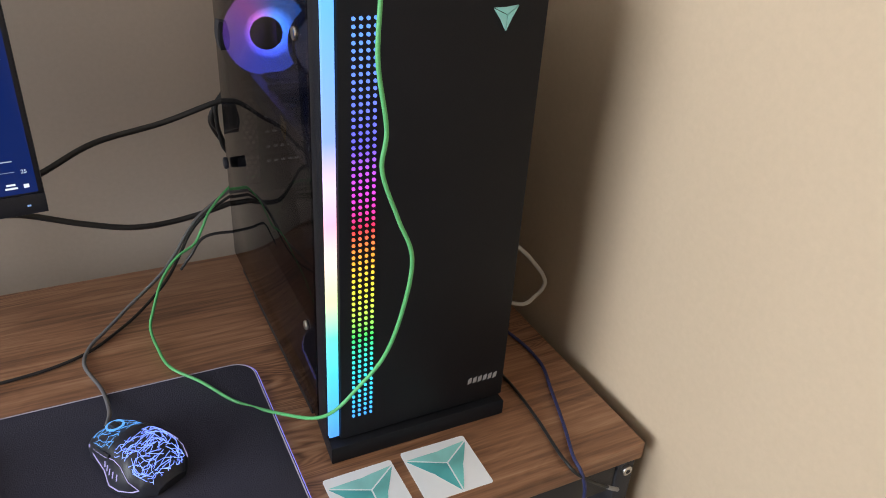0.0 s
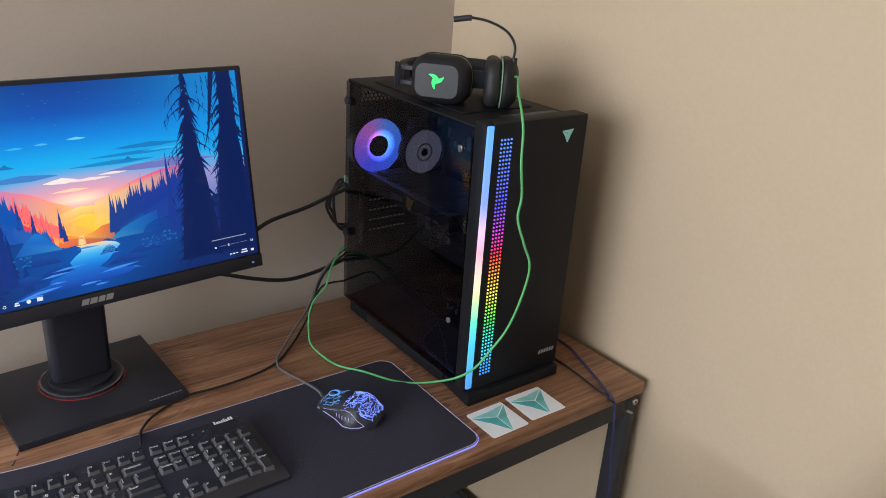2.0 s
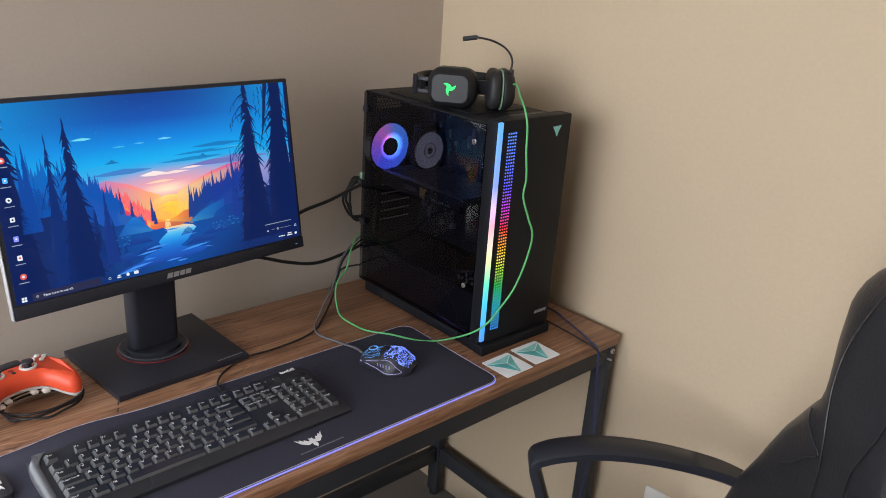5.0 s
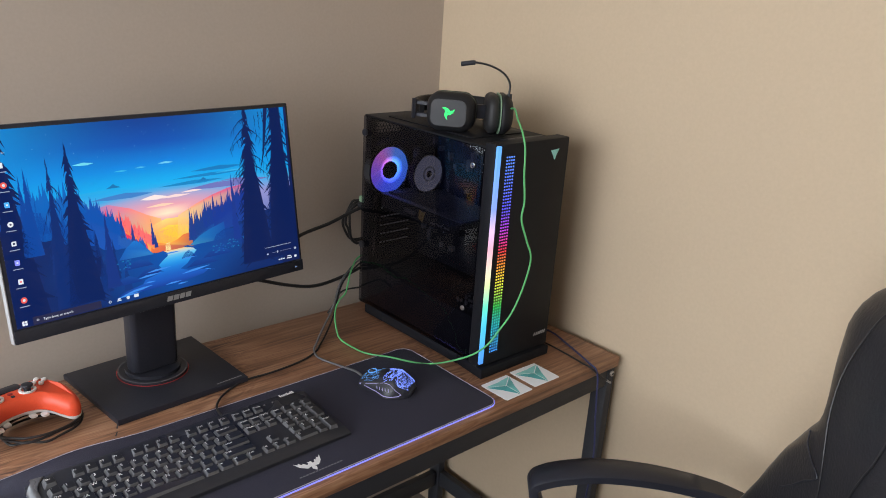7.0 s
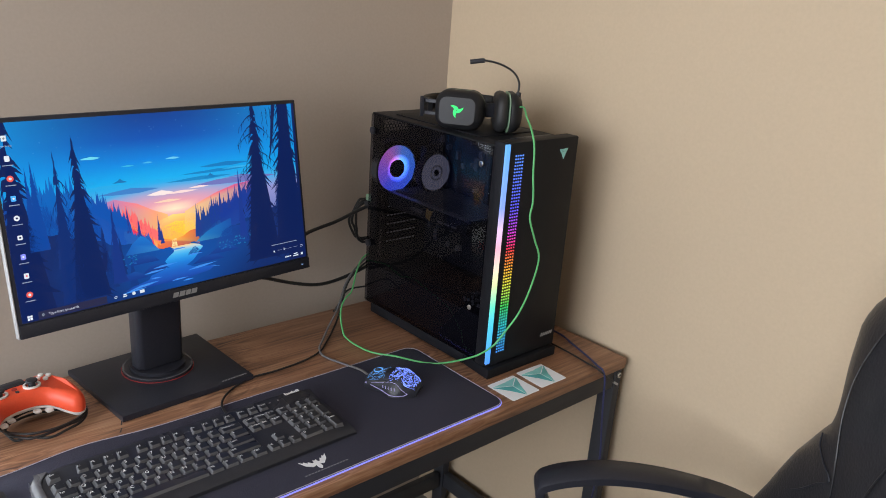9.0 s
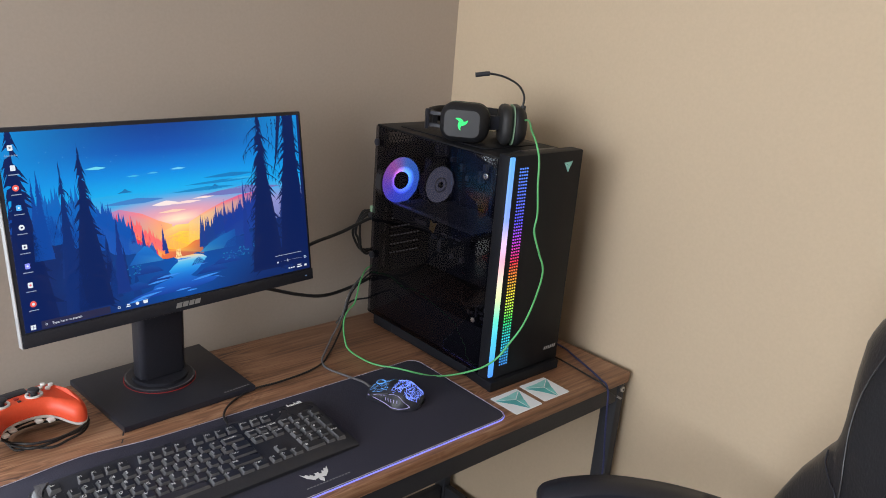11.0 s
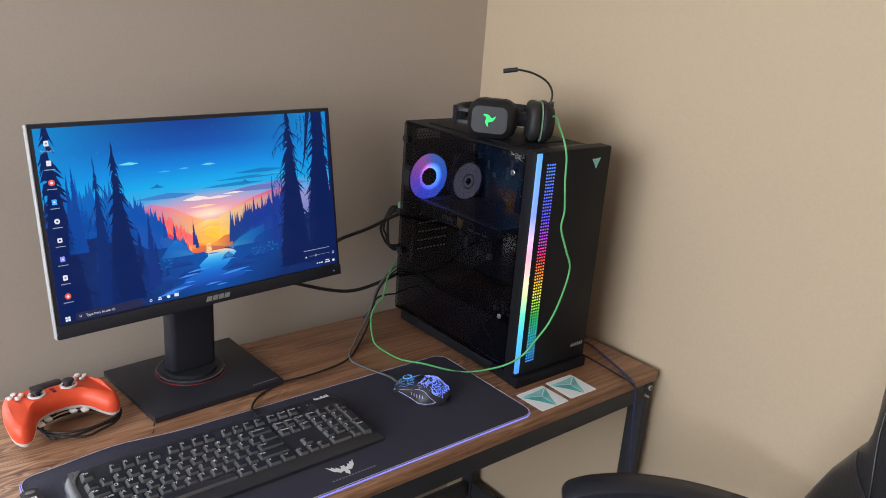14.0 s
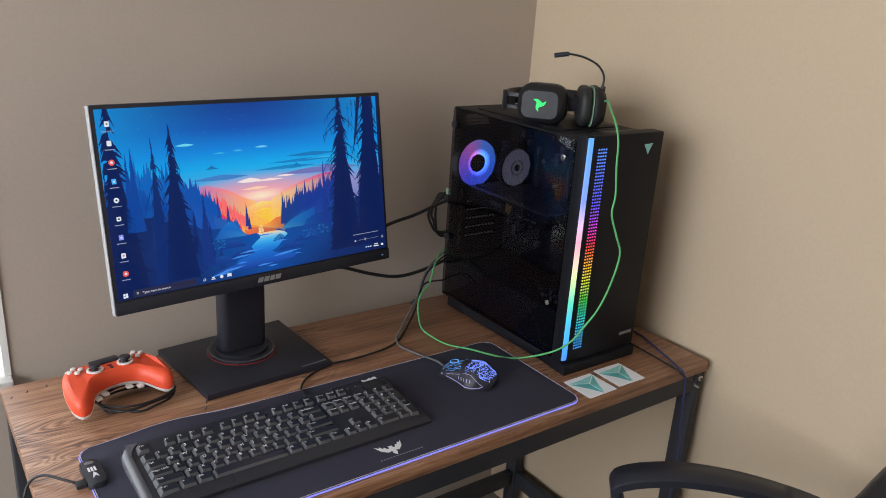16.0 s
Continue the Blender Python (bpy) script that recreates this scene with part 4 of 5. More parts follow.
        pic.shape([(c - s, y - 0.018), (c + s, y - 0.018), (c + s * 0.65, y + 0.010), (c + s * 0.15, y + 0.028), (c - s * 0.45, y + 0.014)], [(0.006, 0.040, 0.25), (0.006, 0.040, 0.25), (0.008, 0.06, 0.31), (0.008, 0.08, 0.36), (0.007, 0.055, 0.30)])
    pic.up()
    for u, v, w, a in ((0.445, 0.140, 0.045, 0.10), (0.41, 0.118, 0.040, 0.12), (0.575, 0.092, 0.055, 0.16), (0.625, 0.075, 0.020, -0.5), (0.37, 0.052, 0.050, 0.20), (0.335, 0.036, 0.040, 0.10), (0.49, 0.045, 0.030, 0.06), (0.41, 0.080, 0.02, 0.0), (0.555, 0.172, 0.030, 0.0), (0.50, 0.222, 0.03, 0.0), (0.52, 0.030, 0.02, 0.05)):
        pic.shape([(u - w, v - a * w), (u - w * 0.3, v + 0.006), (u + w * 0.3, v + 0.004 + a * w * 0.6), (u + w, v + a * w), (u + w * 0.2, v - 0.003), (u - w * 0.4, v - 0.003 - a * w * 0.5)], (0.05, 0.26, 0.80))
    for i in range(120):                                                  # undergrowth catching the light
        c = rng.choice(((0.33, 0.21), (0.23, 0.13), (0.73, 0.20), (0.67, 0.19), (0.79, 0.22)))
        u, v = c[0] + 0.05 * (rng.random() - 0.5), c[1] + 0.05 * (rng.random() - 0.5)
        s = 0.002 + 0.003 * rng.random()
        pic.shape([(u - s, v), (u + s, v - s * 0.5), (u + s * 0.3, v + s * 1.8)], (0.010, 0.09 + 0.12 * rng.random(), 0.42))
    pic.up()
    dark = (0.003, 0.016, 0.105)
    spruce(pic, 0.086, 0.35, 0.80, 0.05, (0.004, 0.060, 0.33), rng, 0.4, 0.0, 0.45)
    spruce(pic, 0.070, 0.35, 0.77, 0.04, (0.004, 0.060, 0.33), rng, 0.4, 0.0, 0.45)
    for u, b, t, w, c, gap in ((0.745, 0.22, 0.635, 0.040, (0.010, 0.040, 0.27), 0.1), (0.295, 0.10, 0.52, 0.06, (0.008, 0.035, 0.22), 0.05), (0.150, 0.05, 0.855, 0.085, (0.004, 0.026, 0.16), 0.30), (0.208, 0.05, 0.925, 0.150, dark, 0.12), (0.030, 0.0, 1.10, 0.200, (0.003, 0.014, 0.095), 0.15)):
        spruce(pic, u, b, t, w, c, rng, 1.5, gap, 0.36)
    for k in range(7):
        bough(pic, 0.150, 0.70 - 0.05 * k, 0.150 + rng.choice((-1, 1)) * (0.025 + 0.02 * rng.random()), 0.60 - 0.06 * k, (0.004, 0.026, 0.16), rng)
    pic.up()
    trunk = (0.003, 0.013, 0.090)
    for u, t, w in ((0.825, 1.08, 0.185), (0.945, 1.40, 0.190)):
        spruce(pic, u, 0.05, t, w, trunk, rng, 2.2, 0.12, 0.36)
        for k in range(12):
            sd = rng.choice((-1, 1))
            v = 0.40 + 0.55 * rng.random()
            bough(pic, u, v, u + sd * (0.045 + 0.03 * rng.random()), v - 0.06 - 0.06 * rng.random(), trunk, rng)
    pic.shape([(0.905, 1.0), (0.922, 1.0), (0.890, 0.72), (0.865, 0.60), (0.884, 0.72)], trunk)
    pic.shape([(0.925, 0.0), (0.985, 0.0), (0.972, 1.0), (0.928, 1.0)], trunk)
    pic.shape([(0.985, 0.0), (1.0, 0.0), (1.0, 1.0), (0.990, 1.0)], trunk)
    for u, v in ((0.88, 0.99), (0.895, 0.99), (0.91, 0.93), (0.90, 0.85), (0.985, 0.9), (0.865, 0.97)):
        bough(pic, u, v, u + 0.02 * (rng.random() - 0.5), v - 0.14, trunk, rng)
    return pic


pic = forest_picture()
me = bpy.data.meshes.new("screen")
me.from_pydata(pic.verts, [], pic.faces)
col = me.color_attributes.new("Col", "FLOAT_COLOR", "POINT")
col.data.foreach_set("color", np.array([(*c, 1.0) for c in pic.cols], dtype=np.float32).ravel())
me.materials.append(M["display"])
screen = new("screen", me)
screen.parent = head
tagged(screen, "lit screen with a blue forest and orange sunset picture")


def on_screen(u, v, lift=0.0010):
    return ((u - 0.5) * SW, -0.0066 - lift, SZ + v * SH)


def ui(name, u0, u1, v0, v1, material, lift=0.0006):
    a, b = on_screen(u0, v0, lift), on_screen(u1, v1, lift)
    return part(name, box(a[0], b[0], a[1], a[1] + 0.0001, a[2], b[2]), material, screen, "", 0)


ui("search_box", 0.045, 0.245, 0.004, 0.044, "ui_bar")
upright = lambda u, v, lift=0.0009: Matrix.Translation(on_screen(u, v, lift)) @ pose(0, 0, 0, 90, 0, 0)
text("search_text", "Type here to search", 0.0056, "ui_white", screen, upright(0.073, 0.023), "LEFT")
part("search_icon", ring(0.0012, 0.0017, -0.0001, 0.0001, 20, "y"), "ui_white", screen).location = on_screen(0.058, 0.025)
for du, dv in ((0, 0), (0.0075, 0), (0, 0.013), (0.0075, 0.013)):
    ui("start_icon", 0.015 + du, 0.0215 + du, 0.010 + dv, 0.0215 + dv, "ui_white")
part("ring_icon", ring(0.0016, 0.0023, -0.0001, 0.0001, 20, "y"), "ui_white", screen).location = on_screen(0.272, 0.024)
ui("task_icon", 0.295, 0.308, 0.016, 0.022, "ui_white"), ui("task_icon", 0.297, 0.306, 0.025, 0.032, "ui_white")
part("browser_icon", prism(circle(0.0029, 20), -0.0001, 0.0001, axis="y"), "ui_white", screen).location = on_screen(0.330, 0.025)
ui("folder_icon", 0.350, 0.365, 0.016, 0.034, "ui_white")
ui("volume_caption", 0.852, 0.965, 0.119, 0.123, "ui_dim"), ui("volume_slider", 0.875, 0.965, 0.0815, 0.0830, "ui_dim"), ui("slider_knob", 0.903, 0.906, 0.074, 0.090, "ui_white")
text("volume_number", "25", 0.0062, "ui_white", screen, upright(0.982, 0.080))
ui("speaker_icon", 0.858, 0.864, 0.074, 0.084, "ui_white")
for u0, u1, v in ((0.945, 0.962, 0.033), (0.942, 0.965, 0.020), (0.905, 0.912, 0.024), (0.915, 0.922, 0.024), (0.925, 0.932, 0.024)):
    ui("tray_icon", u0, u1, v, v + 0.007, "ui_white")
ui("notice_icon", 0.976, 0.986, 0.020, 0.034, "ui_white")
ICONS = (("ui_white", "silver"), ("ui_white", "ui_white"), ("ui_red", "ui_white"), ("ui_blue", "ui_white"), ("ui_white", "ui_bar"), ("ui_white", "ui_bar"), ("ui_violet", "ui_white"), ("ui_white", "ui_red"), ("ui_red", "ui_white"))
for i, (a, b) in enumerate(ICONS):
    v = 0.925 - 0.098 * i
    big, sm = ((0.0048, 0.0021) if i in (2, 8) else (0.0042, 0.0015))
    shape = circle(big, 20) if i in (2, 4, 8) else rounded(big * 1.7, big * (2.0 if i != 5 else 1.7), 0.0012, 3)
    ic = part("desktop_icon", prism(shape, -0.0001, 0.0001, axis="y"), a, screen)
    ic.location = on_screen(0.031, v, 0.0006)
    g = part("icon_detail", prism(circle(sm, 12), -0.0001, 0.0001, axis="y"), b, screen)
    g.location = on_screen(0.031, v, 0.0010)
    if i:
        ui("icon_caption", 0.017, 0.044, v - 0.0345, v - 0.0305, "ui_dim")
text("icon_caption", "Recycle Bin", 0.0040, "ui_dim", screen, upright(0.031, 0.888))

# ---- mouse pad ----
pad = thing("mouse_pad", pose(-0.167, 0.658, DZ), "black cloth mouse pad with a glowing violet rim", "mouse pad")
PADW, PADH = 0.814, 0.284


def pad_outline(grow=0.0):
    out = []
    for x, y in rounded(PADW + 2 * grow, PADH + 2 * grow, 0.026 + grow, 8):
        out.append((x, y))
    # finer along the rear edge, which waves a little at its end
    res = []
    for (a, b), (c, d) in zip(out, out[1:] + out[:1]):
        n = 40 if abs(a - c) > 0.3 else 1
        for i in range(n):
            x, y = a + (c - a) * i / n, b + (d - b) * i / n
            if y > 0:
                y += 0.012 * math.exp(-((x + 0.26) / 0.07) ** 2) - 0.004 * math.exp(-((x + 0.39) / 0.05) ** 2)
            res.append((x, y))
    return res


part("cloth", prism(pad_outline(0.0004), 0.0003, 0.0040, 0.0008), "cloth", pad)
rim_pts = [(x, y, 0.0019) for x, y in pad_outline(0.0002)]
rows = []
for i, p in enumerate(rim_pts):
    a, b = Vector(rim_pts[i - 1]), Vector(rim_pts[(i + 1) % len(rim_pts)])
    d = (b - a).normalized()
    side = Vector((d.y, -d.x, 0))
    rows.append([Vector(p) + 0.0015 * (math.cos(t) * side + math.sin(t) * Vector((0, 0, 1))) for t in [2 * math.pi * j / 8 for j in range(8)]])
stitch = []
for x, y in pad_outline(-0.0012):
    stitch.append((x, y, 0.0041))
part("stitched_edge", tube(stitch + [stitch[0]], 0.0007, 5, 1), "stitch", pad, "stitched pad edge")
part("light_rim", rings_mesh(rows + [rows[0]], cap=False), "rim", pad, "glowing violet rim light", 80)
# winged emblem
wing = [(0.0, -0.017), (0.004, -0.010), (0.003, -0.004), (0.010, -0.006), (0.019, 0.003), (0.024, 0.017), (0.0185, 0.011), (0.0165, 0.014), (0.0125, 0.007), (0.0105, 0.010), (0.0065, 0.003), (0.0035, 0.004), (0.003, 0.010), (0.0, 0.008)]
bm = prism([(x, y) for x, y in wing], 0.0040, 0.0043)
prism([(-x * 1.05, y) for x, y in wing[::-1]], 0.0040, 0.0043, bm=bm)
em = part("emblem", bm, "legend", pad, "white printed winged emblem")
em.location = (-0.152 + 0.167, 0.556 - 0.658, 0)
for i in range(14):
    part("print_bar", box(-0.034 + 0.0058 * i, -0.030 + 0.0058 * i, -0.021, -0.0185, 0.0040, 0.0042), "grey", em)
# control box on the rim
ctl = part("control_box", prism(rounded(0.026, 0.066, 0.008), 0.0022, 0.0135, 0.003), "black", pad, "small black light controller")
ctl.matrix_local = pose(-0.567 + 0.167, 0.716 - 0.658, 0, 0, 0, 2)
part("emblem_bar", prism([(-0.004, -0.019), (0.001, -0.012), (0.005, -0.018), (0.003, -0.008), (0.0, -0.003), (-0.002, -0.009)], 0.0135, 0.0138), "legend", ctl)
for i in range(3):
    part("print_bar", box(-0.006 + 0.0042 * i, -0.0032 + 0.0042 * i, -0.001, 0.010, 0.0135, 0.0137), "legend", ctl)
part("button", prism(rounded(0.013, 0.007, 0.003, cy=0.022), 0.0135, 0.0142, 0.0004), "grey", ctl)
part("plug", box(-0.028, -0.013, -0.024, -0.010, 0.004, 0.012, 0.002), "black", ctl)

# ---- keyboard ----
KW, KD = 0.470, 0.154
kb = thing("keyboard", pose(-0.2885, 0.6620, DZ + 0.0042, 0, 0, 0.8), "black full size keyboard with white key legends", "keyboard")
TILT_K = 3.6
deck = part("body", bmesh.new(), "keyboard", kb)
prof = [(-KD / 2, 0.0), (-KD / 2, 0.006), (-KD / 2 + 0.004, 0.0085), (-KD / 2 + 0.020, 0.0135), (-0.050, 0.0140), (0.050, 0.0205), (0.064, 0.0245), (KD / 2 - 0.004, 0.0250), (KD / 2, 0.021), (KD / 2, 0.004), (KD / 2 - 0.006, 0.0)]
prof_rows = []
for i in range(13):
    t = i / 12
    x = (t - 0.5) * KW
    e = 1 - 0.30 * max(0, abs(t - 0.5) * 2 - 0.96) / 0.04
    prof_rows.append([(x, y * (1 if abs(t - .5) < .49 else 0.985), z * e) for y, z in prof])
bm = rings_mesh(prof_rows)
bm.to_mesh(deck.data)
bm.free()
deck.data.polygons.foreach_set("use_smooth", [True] * len(deck.data.polygons))
deck.data.set_sharp_from_angle(angle=radians(30))
rail_rows = []
for i in range(21):                                                       # rounded end rail that rises and curls in at the rear
    t = i / 20
    y = -KD / 2 + 0.002 + (KD - 0.004) * t
    top, inn = 0.0105 + 0.0145 * t, 0.0100 + 0.016 * max(0.0, (t - 0.80) / 0.20) ** 2
    out = 0.0030 - 0.012 * max(0.0, (t - 0.86) / 0.14) ** 2
    rail_rows.append([(-KW / 2 - out, y, 0.003), (-KW / 2 - out - 0.0004, y, top * 0.65), (-KW / 2 - out + 0.0028, y, top * 0.93), (-KW / 2 + 0.0065, y, top), (-KW / 2 + inn, y, top - 0.0012), (-KW / 2 + inn, y, 0.003)])
part("end_rail", rings_mesh(rail_rows), "rail", kb, "glossy grey end rail", 60)
KEYCAPS = {}


def key_mesh(w, d):
    if (w, d) not in KEYCAPS:
        a, b, h = w / 2, d / 2, 0.0075
        lo, hi = rounded(2 * a, 2 * b, 0.0015, 2), rounded(2 * a - 0.0058, 2 * b - 0.0038, 0.0012, 2, 0.0012, 0.0008)
        mid = rounded(2 * a - 0.0006, 2 * b - 0.0006, 0.0015, 2)
        bm = rings_mesh([[(x, y, 0) for x, y in lo], [(x, y, 0.002) for x, y in mid], [(x, y, h - 0.0006) for x, y in hi], [(0.0012 + (x - 0.0012) * 0.95, y * 0.95, h) for x, y in hi]])
        me = bpy.data.meshes.new("key")
        bm.to_mesh(me)
        bm.free()
        me.materials.append(M["key"]), me.materials.append(M["key_side_lit"])
        # side faces take the material with the light painted in
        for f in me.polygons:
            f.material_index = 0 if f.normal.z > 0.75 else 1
        KEYCAPS[(w, d)] = me
    return KEYCAPS[(w, d)]


PITCH = 0.0196
X0 = -KW / 2 + 0.0185
ROW_Y = (0.0572, 0.0316, 0.0116, -0.0084, -0.0284, -0.0484)


def key(x, y, w, legend="", d=1.0, dx=0.0):
    """A key w units wide whose left edge stands x units from the first; y is its row's place."""
    cx = X0 + (x + w / 2) * PITCH + dx
    z = 0.0108 + 0.0065 * (y + 0.05) / 0.10
    k = new("key", key_mesh(round(w * PITCH - 0.0012, 5), round(d * 0.0200 - 0.0012, 5)))
    k.parent = kb
    k.matrix_local = pose(cx, y, z, TILT_K, 0, 0)
    if legend:
        long = len(legend) > 1
        text("legend", legend, 0.0054 if long else 0.0082, "legend", k, pose(-w * PITCH / 2 + 0.0052, d * 0.0036, 0.0076), "LEFT")


for lab, x in (("Esc", 0), ("F1", 2), ("F2", 3), ("F3", 4), ("F4", 5), ("F5", 6.5), ("F6", 7.5), ("F7", 8.5), ("F8", 9.5), ("F9", 11), ("F10", 12), ("F11", 13), ("F12", 14)):
    key(x, ROW_Y[0], 1, lab)
for i, c in enumerate("`1234567890-="):
    key(i, ROW_Y[1], 1, c)
key(13, ROW_Y[1], 2, "Backspace")
key(0, ROW_Y[2], 1.5, "Tab")
for i, c in enumerate("QWERTYUIOP[]"):
    key(1.5 + i, ROW_Y[2], 1, c)
key(13.5, ROW_Y[2], 1.5, "\\")
key(0, ROW_Y[3], 1.75, "Caps Lock")
for i, c in enumerate("ASDFGHJKL;'"):
    key(1.75 + i, ROW_Y[3], 1, c)
key(12.75, ROW_Y[3], 2.25, "Enter")
key(0, ROW_Y[4], 2.25, "Shift")
for i, c in enumerate("ZXCVBNM,./"):
    key(2.25 + i, ROW_Y[4], 1, c)
key(12.25, ROW_Y[4], 2.75, "Shift")
for x, w, c in ((0, 1.5, "Ctrl"), (1.5, 1.25, "+"), (2.75, 1.25, "Alt"), (4, 6, ""), (10, 1.25, "Alt"), (11.25, 1.25, "+"), (12.5, 1.25, "="), (13.75, 1.25, "Ctrl")):
    key(x, ROW_Y[5], w, c)
NX = 15.2
for i, c in enumerate(("Print", "Scroll", "Pause")):
    key(NX + i, ROW_Y[0], 1, c)
for i, c in enumerate(("Insert", "Home", "Pg Up")):
    key(NX + i, ROW_Y[1], 1, c)
for i, c in enumerate(("Delete", "End", "Pg Dn")):
    key(NX + i, ROW_Y[2], 1, c)
key(NX + 1, ROW_Y[4], 1, "^")
for i, c in enumerate("<v>"):
    key(NX + i, ROW_Y[5], 1, c)
PX = 18.4
for r, row in enumerate((("Num", "/", "*", "-"), ("7", "8", "9"), ("4", "5", "6"), ("1", "2", "3"))):
    for i, c in enumerate(row):
        key(PX + i, ROW_Y[1 + r], 1, c)
key(PX + 3, (ROW_Y[2] + ROW_Y[3]) / 2, 1, "+", 2.0)
key(PX + 3, (ROW_Y[4] + ROW_Y[5]) / 2, 1, "Enter", 2.0)
key(PX, ROW_Y[5], 2, "0")
key(PX + 2, ROW_Y[5], 1, ".")
for i in range(3):
    part("status_led", prism(circle(0.0016, 10, 0.131 + 0.016 * i, 0.0600), 0.0240, 0.0247), "grey", kb)
for i in range(8):
    part("badge_bar", box(0.182 + 0.0037 * i, 0.1847 + 0.0037 * i, 0.0655, 0.0655 + (0.0075 if i in (0, 4, 6, 7) else 0.005), 0.0249, 0.0253), "legend", kb)

# ---- mouse ----
mouse = thing("computer_mouse", pose(0.096, 0.682, DZ + 0.0042, 0, 0, 29), "black gaming mouse with glowing blue crackle lines", "mouse")


def along(points, v):
    """Straight from point to point, eased at each."""
    for (a, p), (b, q) in zip(points, points[1:]):
        if v <= b:
            t = (v - a) / (b - a)
            return p + (q - p) * t * t * (3 - 2 * t)
    return points[-1][1]


MOUSE_W = ((0.0, 0.017), (0.10, 0.028), (0.24, 0.0335), (0.42, 0.0325), (0.66, 0.0290), (0.88, 0.0265), (1.0, 0.0215))
MOUSE_H = ((0.0, 0.013), (0.10, 0.026), (0.34, 0.0390), (0.56, 0.0360), (0.80, 0.0270), (0.94, 0.0200), (1.0, 0.0150))


def mouse_surface(s, a):
    """Point on the shell: s runs tail to nose, a from one side over the back to the other."""
    y = -0.054 + 0.104 * s
    w, h = along(MOUSE_W, s), along(MOUSE_H, s)
    c, q = math.cos(a), max(0.0, math.sin(a))
    flare = 0.0070 * math.exp(-((s - 0.40) / 0.17) ** 2) * max(0.0, 1 - q / 0.5)     # the foot of each side panel
    x = w * abs(c) ** 0.75 + flare
    return Vector((-math.copysign(x, c), y - 0.004 * q * (1 - s), 0.001 + h * q ** 0.8))


rows = []
for i in range(25):
    s = i / 24
    rows.append([mouse_surface(s, math.pi * j / 20) for j in range(21)])
shell = part("shell", rings_mesh(rows), "satin", mouse)
rng = random.Random(5)
for region, mat_name, count, s0, s1, a0, a1 in (("crackle_light", "mouse_blue", 130, 0.05, 0.52, 0.75, 2.40), ("front_light", "mouse_cyan", 40, 0.62, 0.95, 0.75, 2.40)):
    for k in range(count):
        s, a = s0 + (s1 - s0) * rng.random(), a0 + (a1 - a0) * rng.random()
        ang, pts = 6.28 * rng.random(), []
        for j in range(3):
            p = mouse_surface(min(max(s, s0), s1), min(max(a, a0), a1))
            pts.append(p + Vector((p.x * 1.2, 0, 0.018)).normalized() * 0.0001)
            ang += 2.2 * (rng.random() - 0.5)
            s, a = s + 0.048 * math.sin(ang), a + 0.22 * math.cos(ang)
        part(region, tube(pts, 0.00032, 4, 1), mat_name, shell)
for sgn in (-1, 1):
    side = lambda s, a, o=0.0005: mouse_surface(s, a if sgn < 0 else math.pi - a) + Vector((sgn * o, 0, 0.0002))
    part("side_light", tube([side(0.97, 0.40), side(0.80, 0.24), side(0.60, 0.10), side(0.42, 0.05), side(0.30, 0.05), side(0.17, 0.12), side(0.12, 0.24)], 0.0006, 6, 1), "mouse_edge", mouse, "pale violet side line")
    part("seam_light", tube([side(0.12, 0.24), side(0.22, 0.42), side(0.36, 0.60), side(0.47, 0.66), side(0.55, 0.58), side(0.62, 0.50), side(0.80, 0.48), side(0.97, 0.46)], 0.0004, 6, 1), "mouse_edge", mouse)
    part("thumb_button", tube([side(0.55, 0.62, 0.0), side(0.66, 0.58, 0.0), side(0.80, 0.56, 0.0)], 0.0022, 8, 4), "black", mouse)
    for i in range(5):
        part("side_slot", tube([side(0.34 + 0.060 * i, 0.24), side(0.36 + 0.060 * i, 0.38)], 0.0006, 5, 2), "mouse_edge", mouse)
wheel = prism(circle(0.010, 24), -0.0035, 0.0035, 0.001, axis="x")
wh = part("wheel", wheel, "black", mouse)
wh.location = (0, 0.030, 0.0225)
part("wheel_light", ring(0.0075, 0.0092, -0.0005, 0.0008), "mouse_cyan", mouse).matrix_local = pose(0, 0.030, 0.0302, -12, 0, 0)

# ---- stickers ----
STICK = None
for cx, cy, rz, lab in ((0.2955, 0.551, 0.5, "white square sticker with a teal triangle emblem"), (0.3815, 0.5545, -1.0, "white square sticker with a teal triangle emblem")):
    if STICK is None:
        STICK = thing("sticker", pose(cx, cy, DZ, 0, 0, rz), lab, "sticker", "pair of stickers")
        part("paper", prism(rounded(0.0745, 0.0720, 0.003, 3), 0.0002, 0.0008), "paper", STICK)
        mats = ("teal_light", "teal", "teal_dark")
        for bl, mt in zip(triangle_mark(0.0, 0.001, 0.0370), mats):
            part("emblem_blade", prism(bl, 0.0008, 0.0010), mt, STICK, "teal printed blade")
    else:
        copy_thing(STICK, pose(cx, cy, DZ, 0, 0, rz))

# ---- headset ----
hs = thing("headset", pose(0.345, 0.761, DZ + PH + 0.0022, 0, 0, -43), "black gaming headset with green piping lying on the tower", "headset")


def rounded_solid(w, h, r, profile, axis):
    """A rounded slab, z up from 0, whose outline shrinks by profile[i][0] at the depth profile[i][1]."""
    rows = []
    for d, t in profile:
        pts = rounded(w - 2 * d, h - 2 * d, max(r - 0.6 * d, 0.006), 10, 0, h / 2)
        rows.append([(a, t, b) if axis == "y" else (t, a, b) for a, b in pts])
    return rings_mesh(rows)


CUSHION = ((0.012, 0.0), (0.005, 0.0015), (0.0015, 0.005), (0.0, 0.010), (0.0010, 0.016), (0.0035, 0.0195), (0.008, 0.0215))
